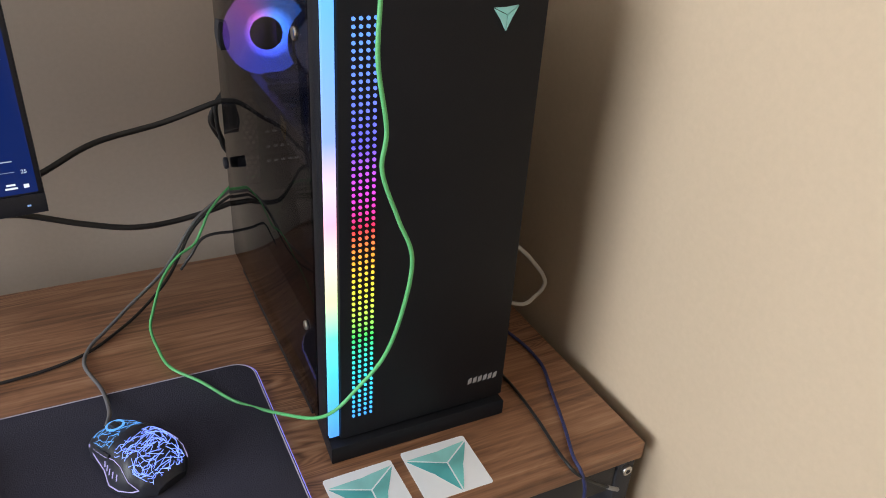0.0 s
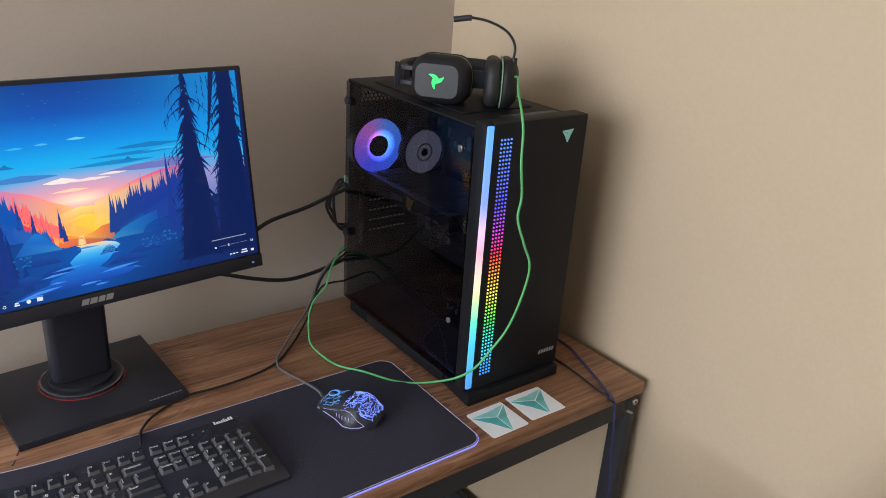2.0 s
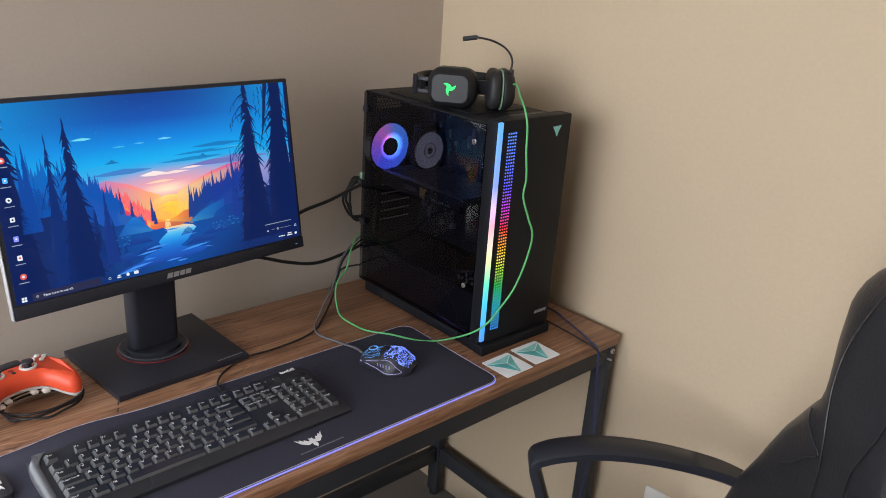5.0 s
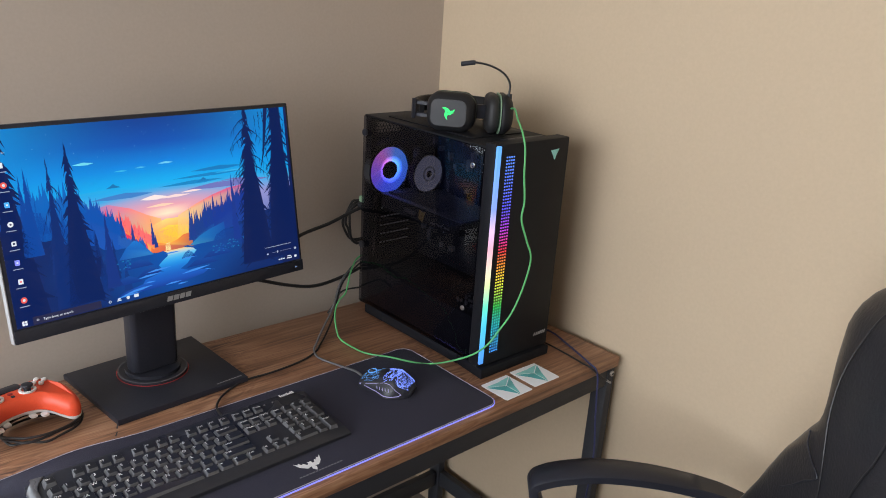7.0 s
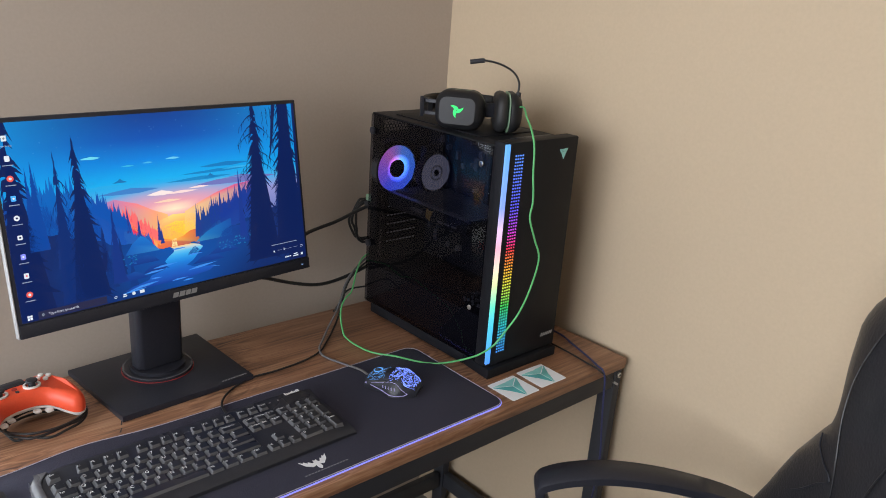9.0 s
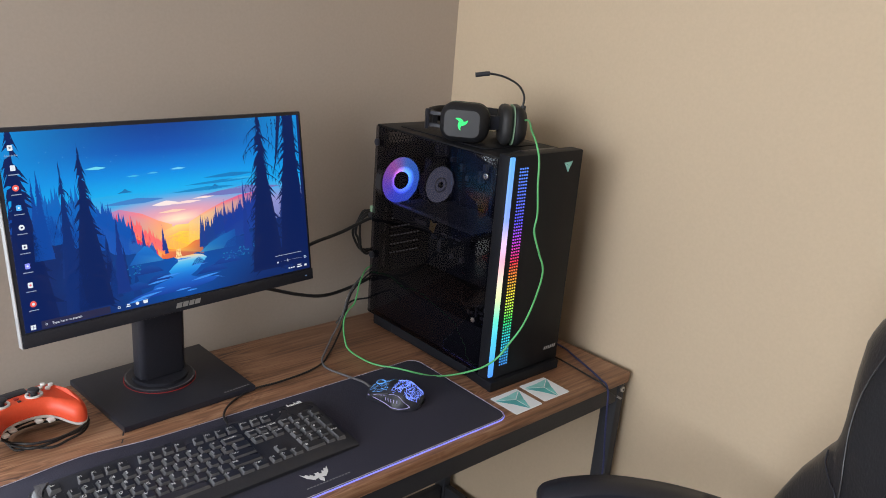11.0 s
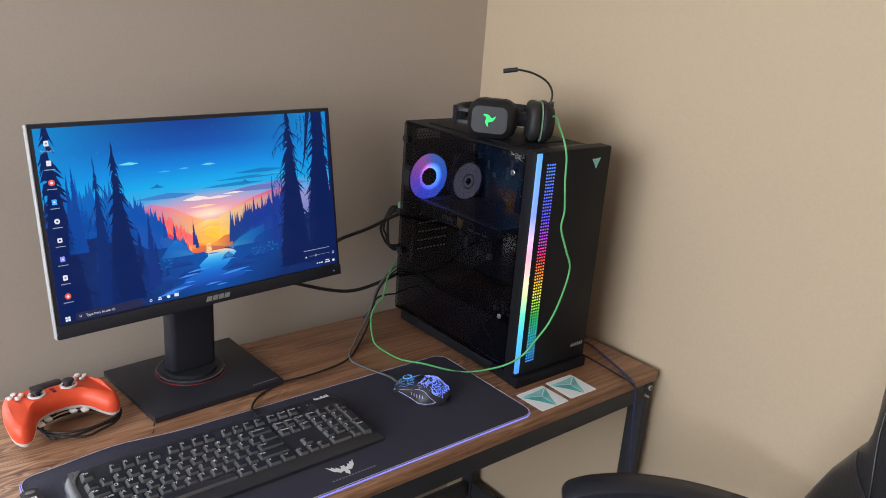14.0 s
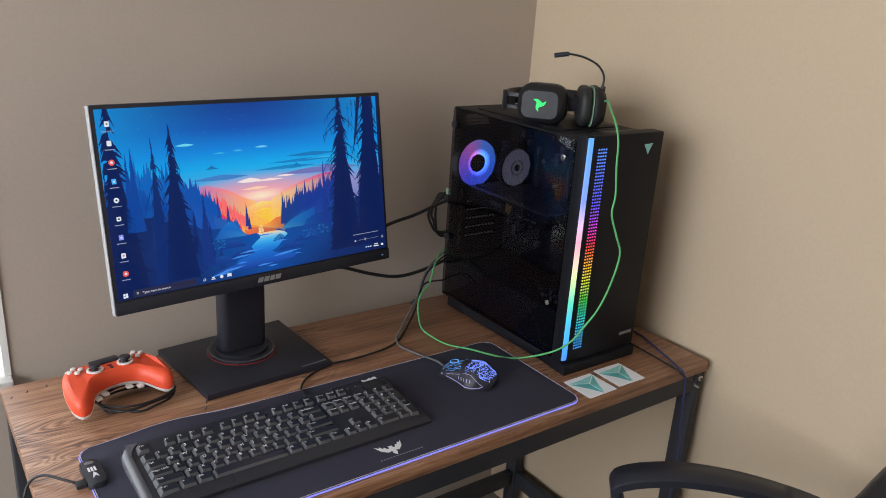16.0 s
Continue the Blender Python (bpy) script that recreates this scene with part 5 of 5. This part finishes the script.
BODY = ((0.002, 0.0), (0.0, 0.003), (0.0, 0.010), (0.003, 0.017), (0.008, 0.0235), (0.012, 0.0265), (0.016, 0.028))
cup = part("ear_cup", rounded_solid(0.098, 0.077, 0.028, [(d, -t) for d, t in BODY], "y"), "headset", hs, "black ear cup with a glowing green mark", 60)
cup.matrix_local = pose(-0.038, 0.001, 0, 0, 0, -7)
part("face_plate", prism(rounded(0.070, 0.052, 0.014, 10, -0.003, 0.0385), -0.0296, -0.0262, 0.0008, axis="y"), "plate", cup, "dark grey face plate")
part("piping", prism(rounded(0.0975, 0.0765, 0.028, 12, 0, 0.0385), 0.0006, 0.0018, 0.0003, axis="y"), "ear_green", cup, "thin green piping")
part("cushion", rounded_solid(0.097, 0.077, 0.028, [(d, 0.0022 + t) for d, t in CUSHION[::-1]], "y"), "cushion", cup, "", 60)
# glowing mark: three curling arms
bm = bmesh.new()
for k in range(3):
    a0 = radians(95 + 120 * k)
    arm = []
    for i in range(7):
        t = i / 6
        a, r = a0 + 0.85 * t, 0.0010 + 0.0128 * t
        arm.append((r * math.cos(a), r * math.sin(a), 0.0050 * (1 - 0.70 * t ** 2)))
    outer = [(x + w * math.cos(a0 + 0.85 * i / 6 + 1.2), z + w * math.sin(a0 + 0.85 * i / 6 + 1.2)) for i, (x, z, w) in enumerate(arm)]
    inner = [(x - w * math.cos(a0 + 0.85 * i / 6 + 1.2), z - w * math.sin(a0 + 0.85 * i / 6 + 1.2)) for i, (x, z, w) in enumerate(arm)]
    prism([(x - 0.004, z + 0.040) for x, z in outer + inner[::-1]], -0.0304 - 0.0002 * k, -0.0294, bm=bm, axis="y")
part("glowing_mark", bm, "razer", cup, "glowing green mark")
cup2 = part("ear_cup", rounded_solid(0.090, 0.078, 0.030, [(d, 0.026 + t * 0.9) for d, t in BODY], "x"), "headset", hs, "", 60)
cup2.matrix_local = pose(0.030, 0.010, 0, 0, 0, 6)
part("piping", prism(rounded(0.0898, 0.0778, 0.030, 12, 0, 0.039), 0.0238, 0.0252, 0.0003, axis="x"), "ear_green", cup2, "thin green piping")
part("cushion", rounded_solid(0.090, 0.078, 0.030, [(d, -0.001 + t * 1.1) for d, t in CUSHION], "x"), "cushion", cup2, "", 60)


def strap(points, half, thick):
    """A flat upright band along a smooth line."""
    line, rows = spline(points, 8), []
    for i, q in enumerate(line):
        d = (line[min(i + 1, len(line) - 1)] - line[max(i - 1, 0)]).normalized()
        s = Vector((-d.y, d.x, 0)).normalized()
        rows.append([q + s * a * thick + Vector((0, 0, b * half)) for a, b in ((1, -0.8), (1, 0.8), (0.5, 1), (-0.5, 1), (-1, 0.8), (-1, -0.8), (-0.5, -1), (0.5, -1))])
    return rings_mesh(rows)


part("headband", strap([(-0.098, 0.012, 0.038), (-0.112, 0.05, 0.038), (-0.085, 0.11, 0.038), (-0.01, 0.135, 0.038), (0.05, 0.11, 0.038), (0.072, 0.06, 0.038), (0.060, 0.02, 0.038)], 0.016, 0.005), "headset", hs)
for z in (0.026, 0.050):
    part("slider", strap([(-0.085, 0.006, z), (-0.098, 0.010, z), (-0.112, 0.016, z)], 0.004, 0.003), "satin", hs)
part("yoke", strap([(-0.118, 0.010, 0.038), (-0.112, 0.012, 0.038)], 0.020, 0.004), "satin", hs)
part("yoke", strap([(0.004, 0.004, 0.040), (0.016, 0.008, 0.040), (0.030, 0.012, 0.040)], 0.014, 0.004), "satin", hs)
part("mic_boom", tube([(0.072, 0.0, 0.074), (0.073, 0.0, 0.098), (0.060, 0.0, 0.118), (0.034, 0.0, 0.131), (0.006, 0.0, 0.136), (-0.008, 0.0, 0.135)], 0.0021, 8), "black_cable", hs)
part("mic_socket", prism(circle(0.005, 16, 0.074, 0.0), 0.068, 0.080, 0.001), "black", hs)
part("mic_head", tube([(0.002, 0, 0.1358), (-0.004, 0, 0.1355), (-0.020, 0, 0.1325), (-0.026, 0, 0.1315)], 0.0046, 12, 4), "black", hs)

# ---- game controller ----
gp = thing("game_controller", pose(-0.486, 0.936, DZ + 0.046, -3, 0, 10) @ Matrix.Diagonal((0.94, 0.95, 0.96, 1)), "orange red game controller with white underside and buttons", "game controller")
half = [(0.0, 0.042), (0.028, 0.045), (0.055, 0.045), (0.072, 0.036), (0.083, 0.010), (0.090, -0.022), (0.091, -0.050), (0.083, -0.066), (0.069, -0.066), (0.057, -0.052), (0.047, -0.035), (0.035, -0.0235), (0.016, -0.0175), (0.0, -0.0168)]
loop = half + [(-x, y) for x, y in half[-2:0:-1]]
loop = [(p.x, p.y) for p in spline([(x, y, 0) for x, y in loop] + [(*loop[0], 0)], 3)][:-1]


def inset(pts, d):
    out = []
    for i, (x, y) in enumerate(pts):
        a, b = Vector(pts[i - 1]), Vector(pts[(i + 1) % len(pts)])
        t = (b - a).normalized()
        out.append((x + d * t.y, y - d * t.x))
    return out


def shell(levels):
    bm = rings_mesh([[(x, y, z - 0.30 * max(0.0, -y - 0.012)) for x, y in inset(loop, d)] for d, z in levels])
    bmesh.ops.triangulate(bm, faces=[f for f in bm.faces if len(f.verts) > 4], ngon_method="EAR_CLIP")
    return bm


part("upper_shell", shell(((0.0, -0.012), (-0.0006, -0.003), (0.0004, 0.0040), (0.0028, 0.0095), (0.0062, 0.0130), (0.0100, 0.0150))), "orange", gp, "orange red upper shell")
part("lower_shell", shell(((0.0085, -0.0225), (0.0045, -0.0212), (0.0012, -0.0180), (-0.0006, -0.0125))), "white", gp, "white lower shell")
for sx in (-1, 1):
    st = part("stick_ring", ring(0.0105, 0.0145, 0.0150, 0.0178, 32), "white", gp, "white stick ring")
    st.location = (sx * 0.0275, 0.003, 0)
    part("stick_post", prism(circle(0.006, 18), 0.012, 0.023, 0.001), "black", st)
    part("thumb_stick", prism(circle(0.0100, 28), 0.0225, 0.0275, 0.0018), "black", st)
    for dx, dy in ((0.0, 0.0095), (0.0, -0.0095), (0.0095, 0.0), (-0.0095, 0.0)):
        part("button", prism(circle(0.0046, 16, sx * 0.0555 + dx, 0.021 + dy), 0.0140, 0.0190, 0.0012), "white", gp)
    for k, dy in enumerate((0.0, -0.010)):
        part("trigger", box(sx * 0.053 - 0.011, sx * 0.053 + 0.011, 0.040 + dy * 0.2, 0.052 + dy * 0.2, -0.002 - 0.012 * k, 0.007 - 0.012 * k, 0.003), "white", gp)
    for k in range(2):
        part("back_button", box(sx * (0.022 + 0.016 * k) - 0.006, sx * (0.022 + 0.016 * k) + 0.006, -0.026 - 0.010 * k, -0.012 - 0.010 * k, -0.0270, -0.0210, 0.0028), "white", gp)
part("touch_panel", prism(rounded(0.052, 0.022, 0.003, cx=0, cy=0.031), 0.0135, 0.0165, 0.001), "satin", gp, "black touch panel")
part("home_button", prism(circle(0.0045, 18, 0, 0.0085), 0.0150, 0.0172, 0.0008), "red", gp)
part("lower_button", prism(rounded(0.006, 0.007, 0.002, 4, 0.0, -0.003), 0.0145, 0.0165, 0.0005), "black", gp)
# its lead, coiled beneath
coil = []
rng = random.Random(8)
for i in range(46):
    a = i * 0.42
    coil.append((-0.455 + (0.058 + 0.014 * rng.random()) * math.cos(a), 0.908 + (0.036 + 0.014 * rng.random()) * math.sin(a), DZ + 0.003 + 0.0003 * i))
cable("controller_lead", coil, 0.0022, "black_cable", "black cable coiled on the desk under the controller", "cable", 3)

# ---- cables ----
Z = DZ + 0.0032
cable("headset_cable", [(0.392, 0.700, 1.272), (0.372, 0.668, 1.277), (0.341, 0.630, 1.266), (0.317, 0.594, 1.250), (0.308, 0.575, 1.222), (0.304, 0.568, 1.179), (0.312, 0.568, 1.126), (0.309, 0.568, 1.091), (0.321, 0.561, 1.050), (0.333, 0.556, 1.012),
                        (0.329, 0.564, 0.953), (0.318, 0.577, 0.897), (0.296, 0.588, 0.858), (0.276, 0.598, 0.828), (0.264, 0.630, 0.796), (0.246, 0.680, 0.766), (0.226, 0.714, Z), (0.203, 0.736, Z + 0.002), (0.178, 0.778, Z + 0.003),
                        (0.150, 0.820, Z + 0.002), (0.142, 0.864, Z + 0.002), (0.140, 0.903, 0.759), (0.149, 0.930, 0.769), (0.163, 0.957, 0.786), (0.178, 0.974, 0.799), (0.194, 0.984, 0.809), (0.216, 0.994, 0.816), (0.231, 1.005, 0.834), (0.246, 1.018, 0.852), (0.285, 1.046, 0.872), (0.33, 1.050, 0.880)], 0.0019, "green_cable", "bright green braided headset cable hanging down the tower", steps=8)
cable("display_cable", [(0.0, 0.985, 0.930), (0.05, 1.0, 0.940), (0.116, 1.03, 0.960), (0.20, 1.036, 0.975), (0.276, 1.038, 0.996), (0.34, 1.036, 1.005)], 0.0040, "black_cable", "thick black cable from monitor to tower")
cable("display_cable", [(-0.06, 0.985, 0.925), (-0.02, 1.0, 0.898), (0.023, 1.03, 0.876), (0.088, 1.032, 0.851), (0.148, 1.032, 0.835), (0.209, 1.040, 0.832), (0.281, 1.038, 0.848), (0.34, 1.040, 0.868)], 0.0040, "black_cable", "thick black cable from monitor to tower")
loops = []
for i in range(42):
    a = 1.2 + i * 0.45
    loops.append((0.314 + 0.043 * math.cos(a) + 0.004 * math.sin(i * 1.7), 1.062 + 0.0007 * i, 0.953 + 0.052 * math.sin(a) + 0.004 * math.cos(i * 2.3)))
cable("cable_coil", loops, 0.0030, "black_cable", "coiled black cable hanging behind the tower", steps=3)
cable("keyboard_cable", [(0.33, 1.040, 0.870), (0.286, 1.034, 0.864), (0.239, 1.022, 0.843), (0.214, 1.011, 0.824), (0.194, 0.995, 0.799), (0.171, 0.975, 0.777), (0.134, 0.945, 0.759), (0.098, 0.914, Z), (0.064, 0.886, Z), (0.017, 0.869, Z), (-0.051, 0.862, Z), (-0.107, 0.863, Z), (-0.160, 0.840, Z), (-0.192, 0.806, Z + 0.003), (-0.204, 0.770, DZ + 0.010), (-0.206, 0.738, DZ + 0.016)], 0.0021, "black_cable", "thin black keyboard cable across the desk")
cable("mouse_cable", [(0.0735, 0.733, DZ + 0.016), (0.078, 0.760, DZ + 0.012), (0.074, 0.809, Z + 0.001), (0.060, 0.861, Z), (0.068, 0.893, Z + 0.002), (0.090, 0.915, 0.761), (0.125, 0.945, 0.773), (0.164, 0.975, 0.787), (0.189, 0.995, 0.804), (0.212, 1.014, 0.826), (0.237, 1.026, 0.846), (0.284, 1.040, 0.868), (0.33, 1.044, 0.875)], 0.0023, "grey_cable", "grey braided mouse cable across the desk")
cable("loose_lead", [(0.30, 1.036, 0.80), (0.24, 1.040, 0.80), (0.215, 1.036, 0.775), (0.200, 1.040, 0.753)], 0.0022, "black_cable", "thin black lead behind the tower")
cable("audio_lead", [(0.505, 0.720, Z), (0.511, 0.640, Z), (0.508, 0.578, Z), (0.502, 0.527, Z), (0.501, 0.506, Z), (0.508, 0.4965, 0.745), (0.530, 0.494, 0.727), (0.552, 0.493, 0.711)], 0.0019, "black_cable", "thin black audio lead over the desk edge")
plug = tagged(part("audio_plug", tube([(0.551, 0.493, 0.7115), (0.558, 0.493, 0.7065), (0.567, 0.493, 0.7010)], 0.0024, 8, 2), "silver"), "small silver plug on the lead's end", "plug")
cable("braided_cable", [(0.520, 0.86, Z), (0.560, 0.74, Z), (0.567, 0.668, Z), (0.551, 0.615, Z), (0.530, 0.556, Z), (0.513, 0.514, Z), (0.512, 0.4975, 0.748), (0.519, 0.494, 0.725), (0.523, 0.494, 0.690), (0.531, 0.494, 0.625), (0.546, 0.495, 0.532), (0.545, 0.496, 0.45), (0.530, 0.497, 0.30), (0.533, 0.50, 0.10), (0.525, 0.52, 0.004)], 0.0021, "blue_cable", "dark blue braided cable hanging beside the desk leg")
cable("white_cable", [(0.47, 1.03, 0.90), (0.515, 0.92, 0.905), (0.550, 0.79, 0.890), (0.576, 0.745, 0.868), (0.596, 0.740, 0.845), (0.608, 0.738, 0.828), (0.611, 0.737, 0.814), (0.602, 0.739, 0.799), (0.577, 0.742, 0.789), (0.542, 0.80, 0.79), (0.50, 0.95, 0.80), (0.45, 1.030, 0.80)], 0.0026, "white_cable", "white cable loop beside the tower")
cable("pad_usb_cable", [(-0.589, 0.699, DZ + 0.009), (-0.606, 0.712, DZ + 0.014), (-0.630, 0.742, DZ + 0.012), (-0.650, 0.748, DZ - 0.004), (-0.662, 0.728, DZ - 0.05), (-0.664, 0.70, DZ - 0.12), (-0.660, 0.69, 0.40), (-0.655, 0.70, 0.004)], 0.0021, "black_cable", "black lead of the pad over the desk edge")

# ---- office chair ----
ch = thing("office_chair", pose(0.262, -0.125, 0, 0, 0, 46.2), "black faux leather office chair with plastic armrests", "office chair")


def ease(points, v):  # straight from point to point
    for (a, p), (b, q) in zip(points, points[1:]):
        if v <= b:
            t = (v - a) / (b - a)
            return p + (q - p) * t
    return points[-1][1]


WIDTH = ((0.42, 0.24), (0.56, 0.270), (0.66, 0.270), (0.72, 0.250), (0.79, 0.214), (0.87, 0.178), (0.935, 0.136), (0.965, 0.112), (1.0, 0.114), (1.05, 0.130), (1.10, 0.142), (1.14, 0.131), (1.17, 0.102), (1.188, 0.066), (1.198, 0.025))
wrap = lambda z: 0.375 + 0.375 * min(1.0, max(0.0, (0.98 - z) / 0.16))     # how far the sides curl forward
rows = []
for i in range(46):
    z = 0.43 + (1.198 - 0.43) * (i / 45)
    w = ease(WIDTH, z)
    t = 0.050 * (1 if z < 1.11 else max(0.15, 1 - ((z - 1.11) / 0.092) ** 2)) + 0.008 * math.sin((z - 0.43) * 14)
    lean = 0.030 * math.sin((z - 0.45) * 4.3) - 0.018
    row = []
    for j in range(36):
        a = 2 * math.pi * j / 36
        c, s = math.cos(a), math.sin(a)
        x = w * math.copysign(abs(c) ** 0.65, c)
        y = t * math.copysign(abs(s) ** 0.8, s)
        row.append((x, y + lean + wrap(z) * x * x, z))
    rows.append(row)
back = part("backrest", rings_mesh(rows), "leather", ch, "padded black leather backrest", 70)


def back_point(x, z, out=0.002):
    w = ease(WIDTH, z)
    s = max(0.0, 1 - (min(abs(x) / w, 1)) ** (2 / 0.65)) ** 0.5
    t = 0.050 + 0.008 * math.sin((z - 0.43) * 14)
    lean = 0.030 * math.sin((z - 0.45) * 4.3) - 0.018
    return (x, t * s ** 0.8 + lean + wrap(z) * x * x + out, z)


for sx in (-1, 1):
    part("seam", tube([back_point(sx * x, z) for x, z in ((0.030, 1.165), (0.050, 1.13), (0.062, 1.08), (0.064, 1.04), (0.058, 1.0), (0.046, 0.965), (0.036, 0.93), (0.034, 0.88), (0.05, 0.78), (0.06, 0.66), (0.06, 0.55))], 0.0012, 6, 5), "leather", back)
    part("piping", tube([back_point(sx * x, z) for x, z in ((0.100, 0.945), (0.088, 0.932), (0.066, 0.920), (0.042, 0.908), (0.070, 0.884), (0.100, 0.855), (0.13, 0.83))], 0.0013, 6, 5), "satin", back)
seat_out = rounded(0.50, 0.50, 0.09, 8, 0, 0.27)
part("seat", prism(seat_out, 0.43, 0.52, 0.03, 4), "leather", ch, "padded black leather seat")
part("seat_plate", box(-0.14, 0.14, 0.12, 0.40, 0.40, 0.432, 0.006), "steel", ch)
for sx in (-1, 1):
    x = sx * 0.318
    armpts = [(x * 0.95, 0.010, 0.662), (x, 0.075, 0.679), (x, 0.180, 0.700), (x, 0.278, 0.705), (x, 0.346, 0.695), (x, 0.384, 0.682), (x, 0.3945, 0.673), (x, 0.395, 0.660), (x, 0.386, 0.63), (x, 0.362, 0.56), (x * 0.97, 0.32, 0.475), (x * 0.88, 0.26, 0.430), (x * 0.55, 0.22, 0.416)]
    line, rws = spline(armpts, 6), []
    for k, q in enumerate(line):
        d = (line[min(k + 1, len(line) - 1)] - line[max(k - 1, 0)]).normalized()
        nrm = Vector((0, -d.z, d.y)).normalized() if abs(d.x) < 0.9 else Vector((0, 0, 1))
        f = k / (len(line) - 1)
        wv, th = 0.025 * (0.9 + 0.25 * math.sin(math.pi * min(1, f * 1.6))), 0.0105
        rws.append([q + Vector((wv * a, 0, 0)) + nrm * th * b for a, b in ((-1, -0.5), (-0.75, -1), (0.75, -1), (1, -0.5), (1, 0.7), (0.88, 1), (-0.88, 1), (-1, 0.7))])
    part("armrest", rings_mesh(rws), "satin", ch, "black plastic loop armrest", 45)
part("gas_lift", prism(circle(0.027, 24, 0, 0.26), 0.10, 0.402), "steel", ch)
for k in range(5):
    a = radians(72 * k + 20)
    c, s = math.cos(a), math.sin(a)
    part("base_spoke", tube([(0, 0.26, 0.105), (0.15 * c, 0.26 + 0.15 * s, 0.095), (0.29 * c, 0.26 + 0.29 * s, 0.070)], 0.022, 10, 4, lambda t: 1 - 0.4 * t), "black", ch)
    wheel = part("caster", prism(circle(0.026, 24), -0.020, 0.020, 0.004, axis="x"), "black", ch)
    wheel.matrix_local = pose(0.29 * c, 0.26 + 0.29 * s, 0.0265, 0, 0, 30 * k)

# ---- clear plastic bag of leads under the desk ----
rng = random.Random(3)
rows = []
for i in range(10):
    t = i / 9
    row = []
    for j in range(18):
        a = 2 * math.pi * j / 18
        r = math.sin(math.pi * (0.12 + 0.80 * t)) * (1 + 0.18 * (rng.random() - 0.5))
        row.append((0.12 * r * math.cos(a), 0.10 * r * math.sin(a), 0.002 + 0.15 * t))
    rows.append(row)
bag = thing("plastic_bag", pose(0.36, 0.86, 0), "crumpled clear plastic bag with black leads on the floor", "bag")
part("film", rings_mesh(rows), "plastic_bag", bag, "", 20)
inside = [(0.07 * math.cos(i * 0.7) * (0.6 + 0.4 * rng.random()), 0.06 * math.sin(i * 0.7), 0.02 + 0.0035 * i) for i in range(28)]
part("lead", tube(inside, 0.006, 6, 4), "black_cable", bag)
